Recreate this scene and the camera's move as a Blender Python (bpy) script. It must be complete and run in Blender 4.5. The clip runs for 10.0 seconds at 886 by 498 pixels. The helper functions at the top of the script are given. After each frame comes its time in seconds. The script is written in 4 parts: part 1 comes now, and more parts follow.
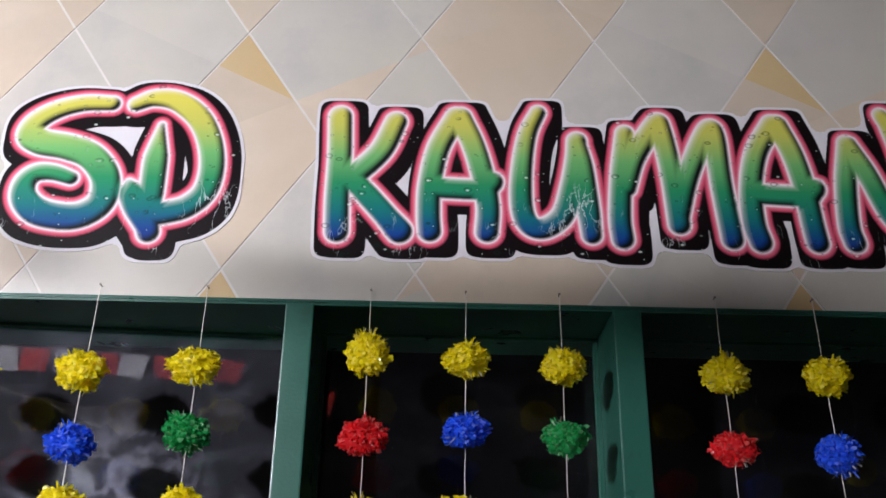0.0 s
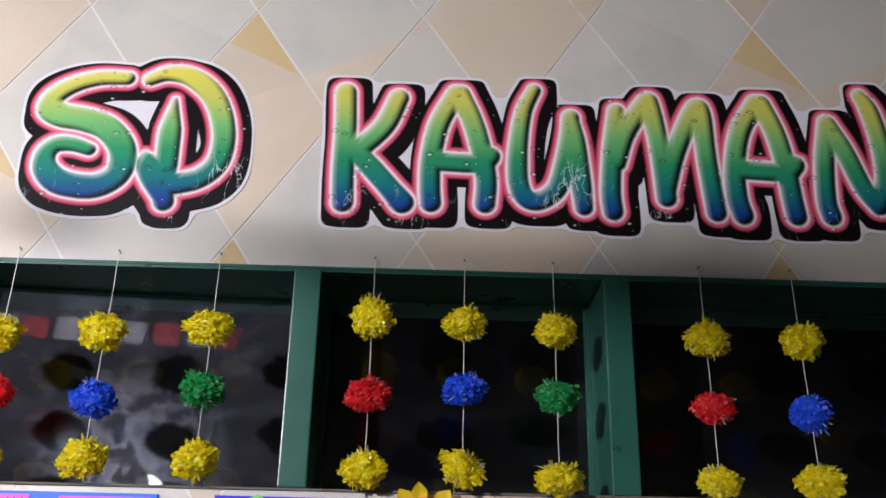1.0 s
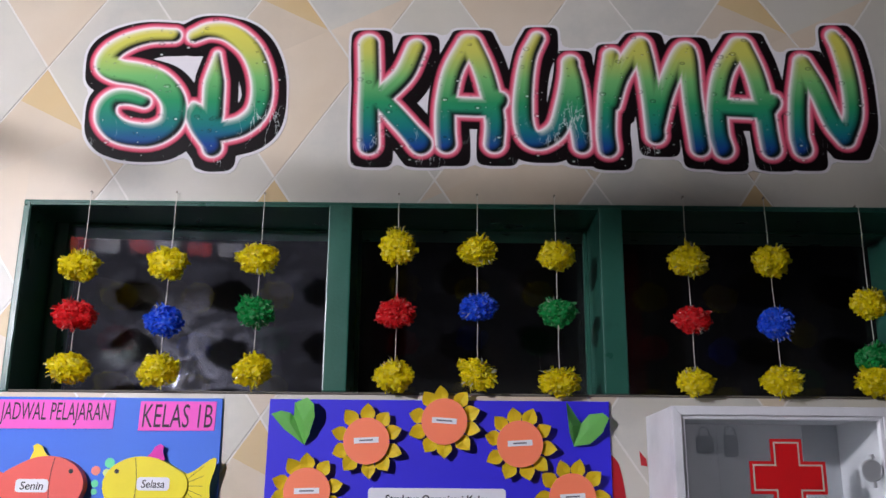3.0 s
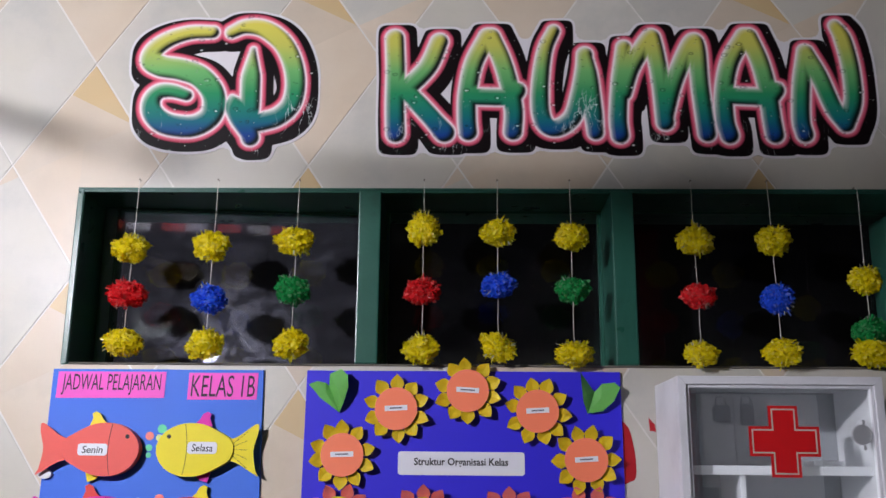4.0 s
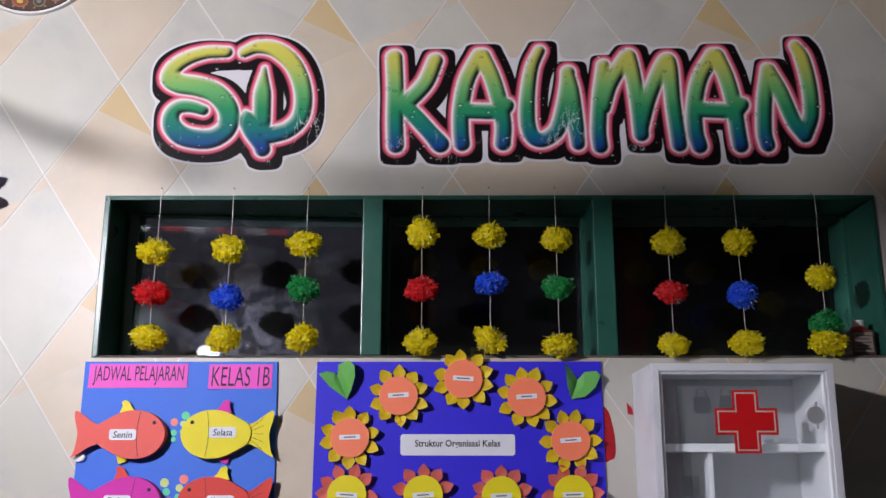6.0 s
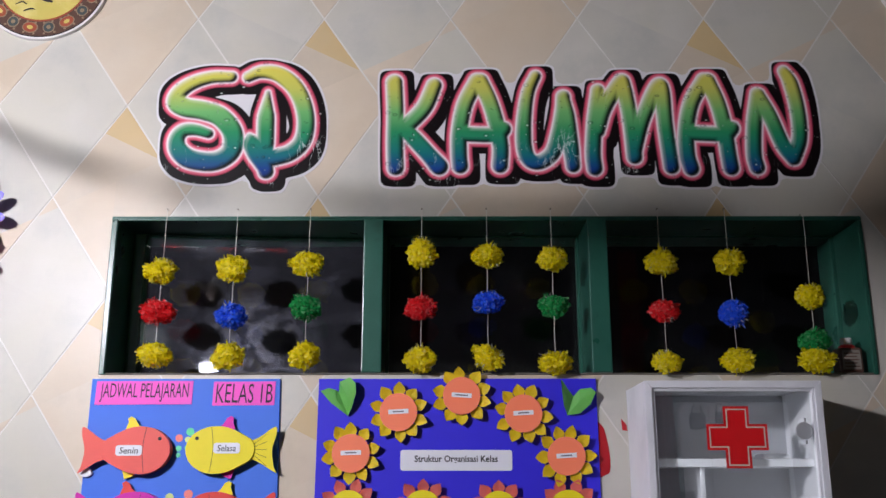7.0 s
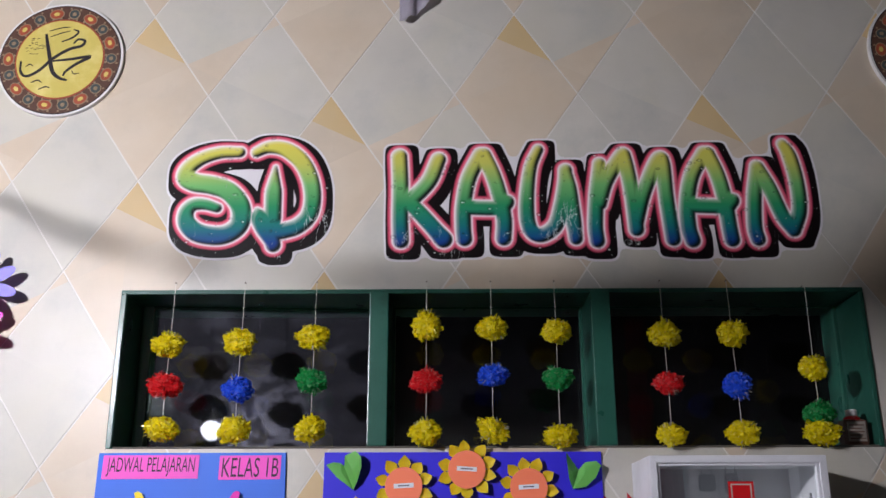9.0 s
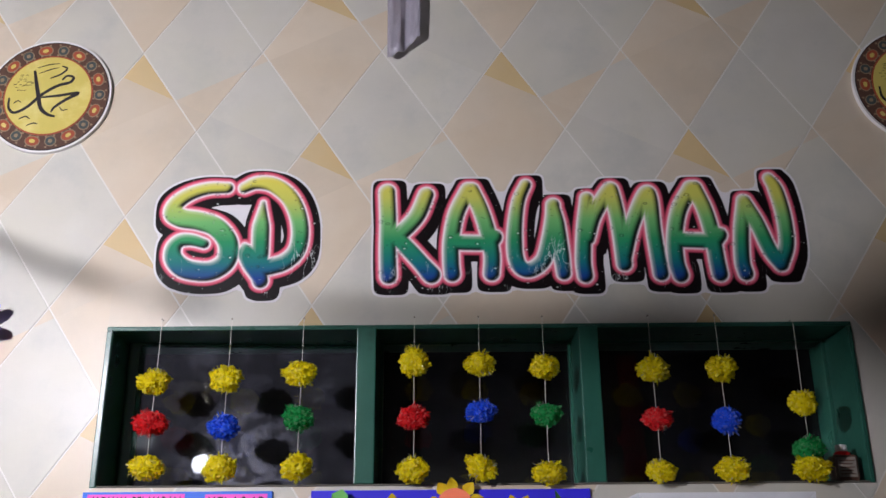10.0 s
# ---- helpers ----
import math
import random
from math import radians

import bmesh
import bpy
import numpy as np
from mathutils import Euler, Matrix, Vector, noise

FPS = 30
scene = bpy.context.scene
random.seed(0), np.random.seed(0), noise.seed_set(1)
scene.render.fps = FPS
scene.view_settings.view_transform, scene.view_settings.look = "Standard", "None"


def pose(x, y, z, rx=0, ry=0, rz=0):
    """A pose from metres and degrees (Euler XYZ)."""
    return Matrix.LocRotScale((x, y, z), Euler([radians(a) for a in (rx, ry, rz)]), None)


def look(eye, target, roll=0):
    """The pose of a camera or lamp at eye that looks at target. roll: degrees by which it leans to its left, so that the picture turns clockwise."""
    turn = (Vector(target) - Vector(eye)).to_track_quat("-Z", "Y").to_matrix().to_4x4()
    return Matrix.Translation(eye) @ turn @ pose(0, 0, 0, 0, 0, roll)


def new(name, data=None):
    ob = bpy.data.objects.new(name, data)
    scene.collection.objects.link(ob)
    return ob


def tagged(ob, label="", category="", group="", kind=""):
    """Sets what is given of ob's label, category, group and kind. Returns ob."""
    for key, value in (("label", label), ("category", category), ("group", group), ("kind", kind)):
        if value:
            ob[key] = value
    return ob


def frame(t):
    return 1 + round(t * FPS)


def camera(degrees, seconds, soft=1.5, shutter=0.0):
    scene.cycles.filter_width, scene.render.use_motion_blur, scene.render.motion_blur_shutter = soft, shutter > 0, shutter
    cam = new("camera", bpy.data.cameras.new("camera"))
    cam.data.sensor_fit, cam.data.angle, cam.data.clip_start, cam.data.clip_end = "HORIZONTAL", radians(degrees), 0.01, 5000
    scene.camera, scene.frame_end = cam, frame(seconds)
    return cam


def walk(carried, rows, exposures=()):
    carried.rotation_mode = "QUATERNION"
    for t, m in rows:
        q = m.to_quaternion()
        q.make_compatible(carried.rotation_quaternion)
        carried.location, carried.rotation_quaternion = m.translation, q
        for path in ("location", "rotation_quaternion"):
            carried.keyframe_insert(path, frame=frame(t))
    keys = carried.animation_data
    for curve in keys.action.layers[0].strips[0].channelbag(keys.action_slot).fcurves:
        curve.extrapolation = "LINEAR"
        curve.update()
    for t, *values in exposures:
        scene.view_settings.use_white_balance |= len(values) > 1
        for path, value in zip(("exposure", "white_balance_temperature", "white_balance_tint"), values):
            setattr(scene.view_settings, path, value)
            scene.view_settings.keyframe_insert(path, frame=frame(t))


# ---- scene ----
cam = camera(51.0, 10.0)
PATH = [
    (0, (-0.027, -1.165, 1.623), (-0.004, 0.669, 2.42), 1.0),
    (0.5, (-0.039, -1.202, 1.623), (-0.003, 0.647, 2.383), 0.9),
    (1, (-0.039, -1.232, 1.592), (0.002, 0.625, 2.333), 1.2),
    (1.5, (-0.052, -1.284, 1.592), (0.014, 0.606, 2.243), 1.1),
    (2, (-0.054, -1.328, 1.587), (0.019, 0.58, 2.181), 1.0),
    (2.5, (-0.04, -1.377, 1.583), (0.007, 0.541, 2.148), 0.7),
    (4, (-0.042, -1.544, 1.568), (-0.082, 0.399, 2.04), 0.5),
    (4.5, (-0.058, -1.593, 1.558), (-0.094, 0.354, 2.016), 0.4),
    (5, (-0.066, -1.641, 1.553), (-0.089, 0.31, 1.991), 0.2),
    (5.5, (-0.056, -1.674, 1.545), (-0.073, 0.275, 1.995), 0.1),
    (7, (-0.061, -1.745, 1.536), (-0.066, 0.192, 2.035), -0.0),
    (7.5, (-0.059, -1.763, 1.539), (-0.064, 0.168, 2.06), -0.0),
    (8, (-0.054, -1.763, 1.545), (-0.064, 0.16, 2.095), -0.0),
    (8.5, (-0.058, -1.772, 1.559), (-0.071, 0.144, 2.133), -0.0),
    (9, (-0.056, -1.776, 1.568), (-0.076, 0.13, 2.176), -0.1),
    (9.5, (-0.05, -1.771, 1.572), (-0.066, 0.123, 2.213), -0.3),
    (10, (-0.043, -1.776, 1.578), (-0.05, 0.109, 2.248), -0.4),
]
walk(cam, [(t, look(eye, target, roll)) for t, eye, target, roll in PATH],
     exposures=((0, 0.46), (1, 0.36), (2.5, 0.15), (4.5, 0.0), (5.5, 0.0), (7.5, 0.05), (10, 0.05)))

# ---- world and light ----
BULB = (-1.17, -1.44, 2.14)
BULB_STRENGTH = 2010.0
PANE_Y = 0.118
world = bpy.data.worlds.new("world")
scene.world = world
world.use_nodes = True
world.node_tree.nodes["Background"].inputs["Color"].default_value = (0.02, 0.025, 0.035, 1)
world.node_tree.nodes["Background"].inputs["Strength"].default_value = 0.3


# ---- materials ----
def rgb(h):
    c = [int(h[i:i + 2], 16) / 255 for i in (0, 2, 4)]
    return tuple(v / 12.92 if v <= 0.04045 else ((v + 0.055) / 1.055) ** 2.4 for v in c) + (1,)


def material(name, colour, rough=0.5, metal=0.0, vary=0.12, scale=40.0, fine=400.0, bump=0.0, rand=0.0, island=0.0,
             translucent=0.0, coat=0.0, stain=None, stain_amount=0.0, stain_scale=6.0, ramp=(0.5, 0.7), blush=None, blush_amount=0.0):
    """A principled surface with variation at two scales, optional stains, grain relief and a tint for each piece."""
    m = bpy.data.materials.new(name)
    m.use_nodes = True
    nt = m.node_tree
    n, link = nt.nodes, nt.links.new
    bsdf = n["Principled BSDF"]
    out = n["Material Output"]
    if isinstance(colour, str):
        colour = rgb(colour)
    co = n.new("ShaderNodeTexCoord")
    big = n.new("ShaderNodeTexNoise")
    big.inputs["Scale"].default_value = scale
    big.inputs["Detail"].default_value = 5
    small = n.new("ShaderNodeTexNoise")
    small.inputs["Scale"].default_value = fine
    small.inputs["Detail"].default_value = 3
    link(co.outputs["Object"], big.inputs["Vector"])
    link(co.outputs["Object"], small.inputs["Vector"])
    add = n.new("ShaderNodeMath")
    add.operation = "MULTIPLY_ADD"
    link(small.outputs["Fac"], add.inputs[0])
    add.inputs[1].default_value = 0.45
    link(big.outputs["Fac"], add.inputs[2])
    value = n.new("ShaderNodeMapRange")
    value.inputs["From Min"].default_value = 0.35
    value.inputs["From Max"].default_value = 1.1
    value.inputs["To Min"].default_value = 1 - vary
    value.inputs["To Max"].default_value = 1 + vary
    link(add.outputs[0], value.inputs["Value"])
    hsv = n.new("ShaderNodeHueSaturation")
    hsv.inputs["Color"].default_value = colour
    last = value.outputs[0]
    if rand or island:
        src = n.new("ShaderNodeObjectInfo").outputs["Random"] if rand else n.new("ShaderNodeNewGeometry").outputs["Random Per Island"]
        mr = n.new("ShaderNodeMapRange")
        amount = rand or island
        mr.inputs["To Min"].default_value = 1 - amount
        mr.inputs["To Max"].default_value = 1 + amount
        link(src, mr.inputs["Value"])
        mul = n.new("ShaderNodeMath")
        mul.operation = "MULTIPLY"
        link(mr.outputs[0], mul.inputs[0])
        link(last, mul.inputs[1])
        last = mul.outputs[0]
    link(last, hsv.inputs["Value"])
    col = hsv.outputs["Color"]
    if stain:
        st = n.new("ShaderNodeTexNoise")
        st.inputs["Scale"].default_value = stain_scale
        st.inputs["Detail"].default_value = 8
        st.inputs["Roughness"].default_value = 0.65
        link(co.outputs["Object"], st.inputs["Vector"])
        mr = n.new("ShaderNodeMapRange")
        mr.inputs["From Min"].default_value, mr.inputs["From Max"].default_value = ramp
        mr.inputs["To Max"].default_value = stain_amount
        link(st.outputs["Fac"], mr.inputs["Value"])
        mix = n.new("ShaderNodeMixRGB")
        mix.inputs["Color2"].default_value = rgb(stain)
        link(mr.outputs[0], mix.inputs["Fac"])
        link(col, mix.inputs["Color1"])
        col = mix.outputs[0]
    if blush:
        # soft watercolour patches, placed anew on every piece
        wash = n.new("ShaderNodeTexNoise")
        wash.noise_dimensions = "4D"
        wash.inputs["Scale"].default_value = 7.0
        wash.inputs["Detail"].default_value = 4
        seat = n.new("ShaderNodeMath")
        seat.operation = "MULTIPLY"
        seat.inputs[1].default_value = 40.0
        link(n.new("ShaderNodeObjectInfo").outputs["Random"], seat.inputs[0])
        link(seat.outputs[0], wash.inputs["W"])
        link(co.outputs["Object"], wash.inputs["Vector"])
        mr = n.new("ShaderNodeMapRange")
        mr.inputs["From Min"].default_value, mr.inputs["From Max"].default_value = 0.42, 0.66
        mr.inputs["To Max"].default_value = blush_amount
        link(wash.outputs["Fac"], mr.inputs["Value"])
        mix = n.new("ShaderNodeMixRGB")
        mix.inputs["Color2"].default_value = rgb(blush)
        link(mr.outputs[0], mix.inputs["Fac"])
        link(col, mix.inputs["Color1"])
        col = mix.outputs[0]
    link(col, bsdf.inputs["Base Color"])
    bsdf.inputs["Metallic"].default_value = metal
    bsdf.inputs["Coat Weight"].default_value = coat
    bsdf.inputs["Coat Roughness"].default_value = 0.15
    rr = n.new("ShaderNodeMapRange")
    rr.inputs["To Min"].default_value = max(0.02, rough - 0.08)
    rr.inputs["To Max"].default_value = min(1, rough + 0.08)
    link(big.outputs["Fac"], rr.inputs["Value"])
    link(rr.outputs[0], bsdf.inputs["Roughness"])
    if bump:
        b = n.new("ShaderNodeBump")
        b.inputs["Strength"].default_value = bump
        b.inputs["Distance"].default_value = 0.002
        link(add.outputs[0], b.inputs["Height"])
        link(b.outputs[0], bsdf.inputs["Normal"])
    if translucent:
        tr = n.new("ShaderNodeBsdfTranslucent")
        link(col, tr.inputs["Color"])
        ms = n.new("ShaderNodeMixShader")
        ms.inputs[0].default_value = translucent
        link(bsdf.outputs[0], ms.inputs[1])
        link(tr.outputs[0], ms.inputs[2])
        link(ms.outputs[0], out.inputs["Surface"])
    return m


def glass_material(name, rough, dirt_haze, ior=1.5, glare_at=None):
    """Clear window glass with a thin film of smears and painted pale haze."""
    m = bpy.data.materials.new(name)
    m.use_nodes = True
    n, link = m.node_tree.nodes, m.node_tree.links.new
    bsdf = n["Principled BSDF"]
    bsdf.inputs["Transmission Weight"].default_value = 1.0
    bsdf.inputs["IOR"].default_value = ior
    bsdf.inputs["Roughness"].default_value = rough
    bsdf.inputs["Base Color"].default_value = (0.93, 0.97, 0.95, 1)
    dust_haze = n.new("ShaderNodeBsdfDiffuse")
    dust_haze.inputs["Color"].default_value = (0.5, 0.5, 0.62, 1)
    co = n.new("ShaderNodeTexCoord")
    mp = n.new("ShaderNodeMapping")
    mp.inputs["Rotation"].default_value = (0, radians(35), 0)
    mp.inputs["Scale"].default_value = (5.0, 1.0, 8.0)
    no = n.new("ShaderNodeTexNoise")
    no.inputs["Scale"].default_value = 3.5
    no.inputs["Detail"].default_value = 7
    no.inputs["Distortion"].default_value = 0.5
    mr = n.new("ShaderNodeMapRange")
    mr.inputs["From Min"].default_value, mr.inputs["From Max"].default_value = 0.5, 0.85
    mr.inputs["To Min"].default_value, mr.inputs["To Max"].default_value = dirt_haze * 0.3, dirt_haze
    link(co.outputs["Object"], mp.inputs["Vector"])
    link(mp.outputs[0], no.inputs["Vector"])
    link(no.outputs["Fac"], mr.inputs["Value"])
    amount = mr.outputs[0]
    if glare_at:
        # pale wisps round the lamp's reflection: smears with painted glare
        far = n.new("ShaderNodeVectorMath")
        far.operation = "DISTANCE"
        far.inputs[1].default_value = glare_at
        link(co.outputs["Object"], far.inputs[0])
        near = n.new("ShaderNodeMapRange")
        near.inputs["From Min"].default_value, near.inputs["From Max"].default_value = 0.01, 0.15
        near.inputs["To Min"].default_value, near.inputs["To Max"].default_value = 0.20, 0.0
        link(far.outputs["Value"], near.inputs["Value"])
        curl = n.new("ShaderNodeTexNoise")
        curl.inputs["Scale"].default_value = 26.0
        curl.inputs["Detail"].default_value = 9
        curl.inputs["Distortion"].default_value = 0.6
        link(co.outputs["Object"], curl.inputs["Vector"])
        ridge = n.new("ShaderNodeMath")
        ridge.operation = "SUBTRACT"
        ridge.inputs[1].default_value = 0.5
        link(curl.outputs["Fac"], ridge.inputs[0])
        thin = n.new("ShaderNodeMath")
        thin.operation = "ABSOLUTE"
        link(ridge.outputs[0], thin.inputs[0])
        wisp = n.new("ShaderNodeMapRange")
        wisp.inputs["From Min"].default_value, wisp.inputs["From Max"].default_value = 0.0, 0.09
        wisp.inputs["To Min"].default_value, wisp.inputs["To Max"].default_value = 1.0, 0.12
        link(thin.outputs[0], wisp.inputs["Value"])
        sum_ = n.new("ShaderNodeMath")
        sum_.operation = "MULTIPLY_ADD"
        link(near.outputs[0], sum_.inputs[0])
        link(wisp.outputs[0], sum_.inputs[1])
        link(amount, sum_.inputs[2])
        amount = sum_.outputs[0]
    ms = n.new("ShaderNodeMixShader")
    link(amount, ms.inputs[0])
    link(bsdf.outputs[0], ms.inputs[1])
    link(dust_haze.outputs[0], ms.inputs[2])
    link(ms.outputs[0], n["Material Output"].inputs["Surface"])
    return m


def print_material(name):
    """Airbrushed lettering: fill, glow, pink rim, black backing and white paper, by the distance from the strokes."""
    m = bpy.data.materials.new(name)
    m.use_nodes = True
    n, link = m.node_tree.nodes, m.node_tree.links.new
    bsdf = n["Principled BSDF"]

    def attr(key):
        a = n.new("ShaderNodeAttribute")
        a.attribute_name = key
        return a.outputs["Fac"]

    def ramp(value, stops, lo, hi):
        mr = n.new("ShaderNodeMapRange")
        mr.inputs["From Min"].default_value, mr.inputs["From Max"].default_value = lo, hi
        link(value, mr.inputs["Value"])
        r = n.new("ShaderNodeValToRGB")
        el = r.color_ramp.elements
        while len(el) < len(stops):
            el.new(0.5)
        for e, (at, c) in zip(el, stops):
            e.position, e.color = at, rgb(c) if isinstance(c, str) else (c, c, c, 1)
        link(mr.outputs[0], r.inputs["Fac"])
        return r.outputs["Color"]

    def mix(fac, a, b):
        x = n.new("ShaderNodeMixRGB")
        link(fac, x.inputs["Fac"])
        for sock, v in (("Color1", a), ("Color2", b)):
            if isinstance(v, str):
                x.inputs[sock].default_value = rgb(v)
            else:
                link(v, x.inputs[sock])
        return x.outputs[0]

    tone, ink, lean, lit, backing = attr("tone"), attr("ink"), attr("lean"), attr("lit"), attr("backing")
    fill = ramp(tone, [(0.0, "152a6e"), (0.1, "173f86"), (0.24, "177070"), (0.42, "2a8c5c"), (0.6, "72b46c"), (0.8, "c2c35c"), (1.0, "dacf58")], 2.125, 2.37)
    # the dark airbrushed side of each stroke
    fill = mix(ramp(lean, [(0.0, 0.0), (0.4, 0.3), (1.0, 1.0)], -0.0085, 0.0010), fill, "071010")
    fill = mix(ramp(lit, [(0.0, 0.0), (0.45, 0.22), (1.0, 0.8)], -0.006, 0.005), fill, "e3e4da")
    co = n.new("ShaderNodeTexCoord")

    def times(a, b):
        x = n.new("ShaderNodeMath")
        x.operation = "MULTIPLY"
        link(a, x.inputs[0])
        link(b, x.inputs[1])
        return x.outputs[0]

    glow = ramp(ink, [(0.0, 0.0), (0.35, 0.2), (1.0, 1.0)], -0.0050, -0.0006)
    body = mix(glow, fill, "efe0e2")
    rim = ramp(ink, [(0.0, "eed3d9"), (0.18, "e590a0"), (0.40, "dc6078"), (0.62, "cc4a63"), (0.78, "7c2a3c"), (0.95, "120c0e")], 0.0, 0.0100)
    body = mix(ramp(ink, [(0.0, 0.0), (1.0, 1.0)], -0.0004, 0.0004), body, rim)
    # water drops of two sizes: a dark upper edge and a bright glint below
    for size, lo, hi in ((44, 0.46, 0.51), (100, 0.50, 0.54)):
        warp = n.new("ShaderNodeMapping")
        warp.inputs["Rotation"].default_value = (0, radians(30), 0)
        warp.inputs["Scale"].default_value = (0.8, 1.0, 1.25)
        link(co.outputs["Object"], warp.inputs["Vector"])
        pick = n.new("ShaderNodeTexNoise")
        pick.inputs["Scale"].default_value = 24 * size / 44
        link(co.outputs["Object"], pick.inputs["Vector"])
        chosen = ramp(pick.outputs["Fac"], [(0.0, 0.0), (1.0, 1.0)], lo, hi)
        cells = []
        for slip in (0.0, 0.055 / size):
            shift = n.new("ShaderNodeVectorMath")
            shift.operation = "ADD"
            shift.inputs[1].default_value = (slip, 0.0, slip)
            link(warp.outputs[0], shift.inputs[0])
            vo = n.new("ShaderNodeTexVoronoi")
            vo.inputs["Scale"].default_value = size
            link(shift.outputs[0], vo.inputs["Vector"])
            cells.append(vo.outputs["Distance"])
        body = mix(times(ramp(cells[0], [(0.0, 0.10), (0.55, 0.15), (0.85, 0.6), (1.0, 0.0)], 0.0, 0.23), chosen), body, "0e2a22")
        body = mix(times(ramp(cells[1], [(0.0, 0.9), (0.5, 0.6), (1.0, 0.0)], 0.0, 0.12), chosen), body, "e6f0e6")
    paper = mix(ramp(backing, [(0.0, 0.0), (1.0, 1.0)], -0.0006, 0.0006), body, "d9d6d8")
    # creased scuffs where the film has rubbed off, thickest at two worn places
    mp = n.new("ShaderNodeMapping")
    mp.inputs["Rotation"].default_value = (0, radians(18), 0)
    mp.inputs["Scale"].default_value = (34, 1, 12)
    sc = n.new("ShaderNodeTexNoise")
    sc.inputs["Scale"].default_value = 1.5
    sc.inputs["Detail"].default_value = 5
    sc.inputs["Distortion"].default_value = 0.25
    link(co.outputs["Object"], mp.inputs["Vector"])
    link(mp.outputs[0], sc.inputs["Vector"])
    crease = ramp(sc.outputs["Fac"], [(0.0, 0.0), (0.5, 0.9), (1.0, 0.0)], 0.485, 0.515)
    patchy = n.new("ShaderNodeTexNoise")
    patchy.inputs["Scale"].default_value = 22
    link(co.outputs["Object"], patchy.inputs["Vector"])
    low = times(ramp(tone, [(0.0, 1.0), (0.25, 0.8), (0.4, 0.0)], 2.11, 2.36), ramp(patchy.outputs["Fac"], [(0.0, 0.0), (1.0, 0.75)], 0.56, 0.66))
    for spot, reach in (((0.178, 0.0, 2.195), 0.045), ((-0.335, 0.0, 2.185), 0.050)):
        off = n.new("ShaderNodeVectorMath")
        off.operation = "DISTANCE"
        off.inputs[1].default_value = spot
        link(co.outputs["Object"], off.inputs[0])
        more = n.new("ShaderNodeMath")
        more.operation = "MAXIMUM"
        link(low, more.inputs[0])
        link(ramp(off.outputs["Value"], [(0.0, 1.0), (0.4, 0.8), (1.0, 0.0)], 0.0, reach), more.inputs[1])
        low = more.outputs[0]
    paper = mix(times(crease, low), paper, "d5dedb")
    link(paper, bsdf.inputs["Base Color"])
    bsdf.inputs["Roughness"].default_value = 0.32
    bsdf.inputs["Specular IOR Level"].default_value = 0.25
    return m


GREY = material("wallpaper_grey", "c4c0b6", 0.42, vary=0.09, scale=9, fine=700, bump=0.12, rand=0.04, stain="a9aca6", stain_amount=0.6, stain_scale=6, blush="c7c2b2", blush_amount=0.7)
BEIGE = material("wallpaper_beige", "ccbeaa", 0.42, vary=0.09, scale=9, fine=700, bump=0.12, rand=0.05, stain="b8ad9c", stain_amount=0.6, stain_scale=6, blush="c9b69c", blush_amount=0.6)
OCHRE = material("wallpaper_ochre", "c8b084", 0.42, vary=0.08, scale=12, fine=700, bump=0.12, rand=0.05, stain="c2ae8c", stain_amount=0.5, stain_scale=8, blush="ccac78", blush_amount=0.4)
JOINT = material("wallpaper_joint", "d6d2cb", 0.45, vary=0.06, scale=20)
# plaster coloured near black so the walls bounce little light
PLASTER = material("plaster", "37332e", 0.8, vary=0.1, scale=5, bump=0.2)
# ceiling darkened in colour to weaken the fill from above
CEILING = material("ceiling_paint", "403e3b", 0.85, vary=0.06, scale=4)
# floor colour kept near black to hold down light thrown upwards
CEMENT = material("cement_floor", "2b2928", 0.6, vary=0.15, scale=8, bump=0.2)
# sill darkened so less light bounces onto the frame head
SILL = material("sill_cement", "5f5a52", 0.75, vary=0.2, scale=60, bump=0.3)
GREEN = material("green_gloss_paint", "28594b", 0.3, vary=0.16, scale=18, fine=220, bump=0.25, stain="123229", stain_amount=0.8, stain_scale=9, ramp=(0.55, 0.75))
# near-black colour standing in for the lack of light behind the panes
VOID_BLACK = material("void_black", "14120f", 0.9, vary=0.2, scale=6)
GLASS = glass_material("window_glass", 0.01, 0.006, 1.36)
# left pane: smears, plus a bluish film standing in for reflected room light
SMEARED_HAZED_GLASS = glass_material("smeared_hazed_glass", 0.02, 0.055, glare_at=(-0.45, PANE_Y, 1.785))
CABINET_GLASS = glass_material("cabinet_glass", 0.01, 0.01, 2.0)
WHITE = material("white_cabinet_paint", "e6e6ea", 0.35, vary=0.05, scale=14, bump=0.05, stain="b5b5ba", stain_amount=0.4)
GREY_BOARD = material("grey_inner_board", "a9abb0", 0.5, vary=0.06, scale=14)
STICKER_RED = material("sticker_red", "b01a24", 0.35, vary=0.1, scale=40)
RED_FILM = material("red_film", "dd1a20", 0.3, vary=0.06, scale=30)
WHITE_FILM = material("white_film", "cfc4b4", 0.4, vary=0.06)
CHROME = material("brushed_chrome", "d5d7da", 0.42, metal=0.55, vary=0.05)
STRING = material("string", "cfcac0", 0.6, vary=0.15, scale=300)
STEEL = material("nail_steel", "8b8479", 0.45, metal=0.8)
RAFFIA, RAFFIA_PALE = {}, {}
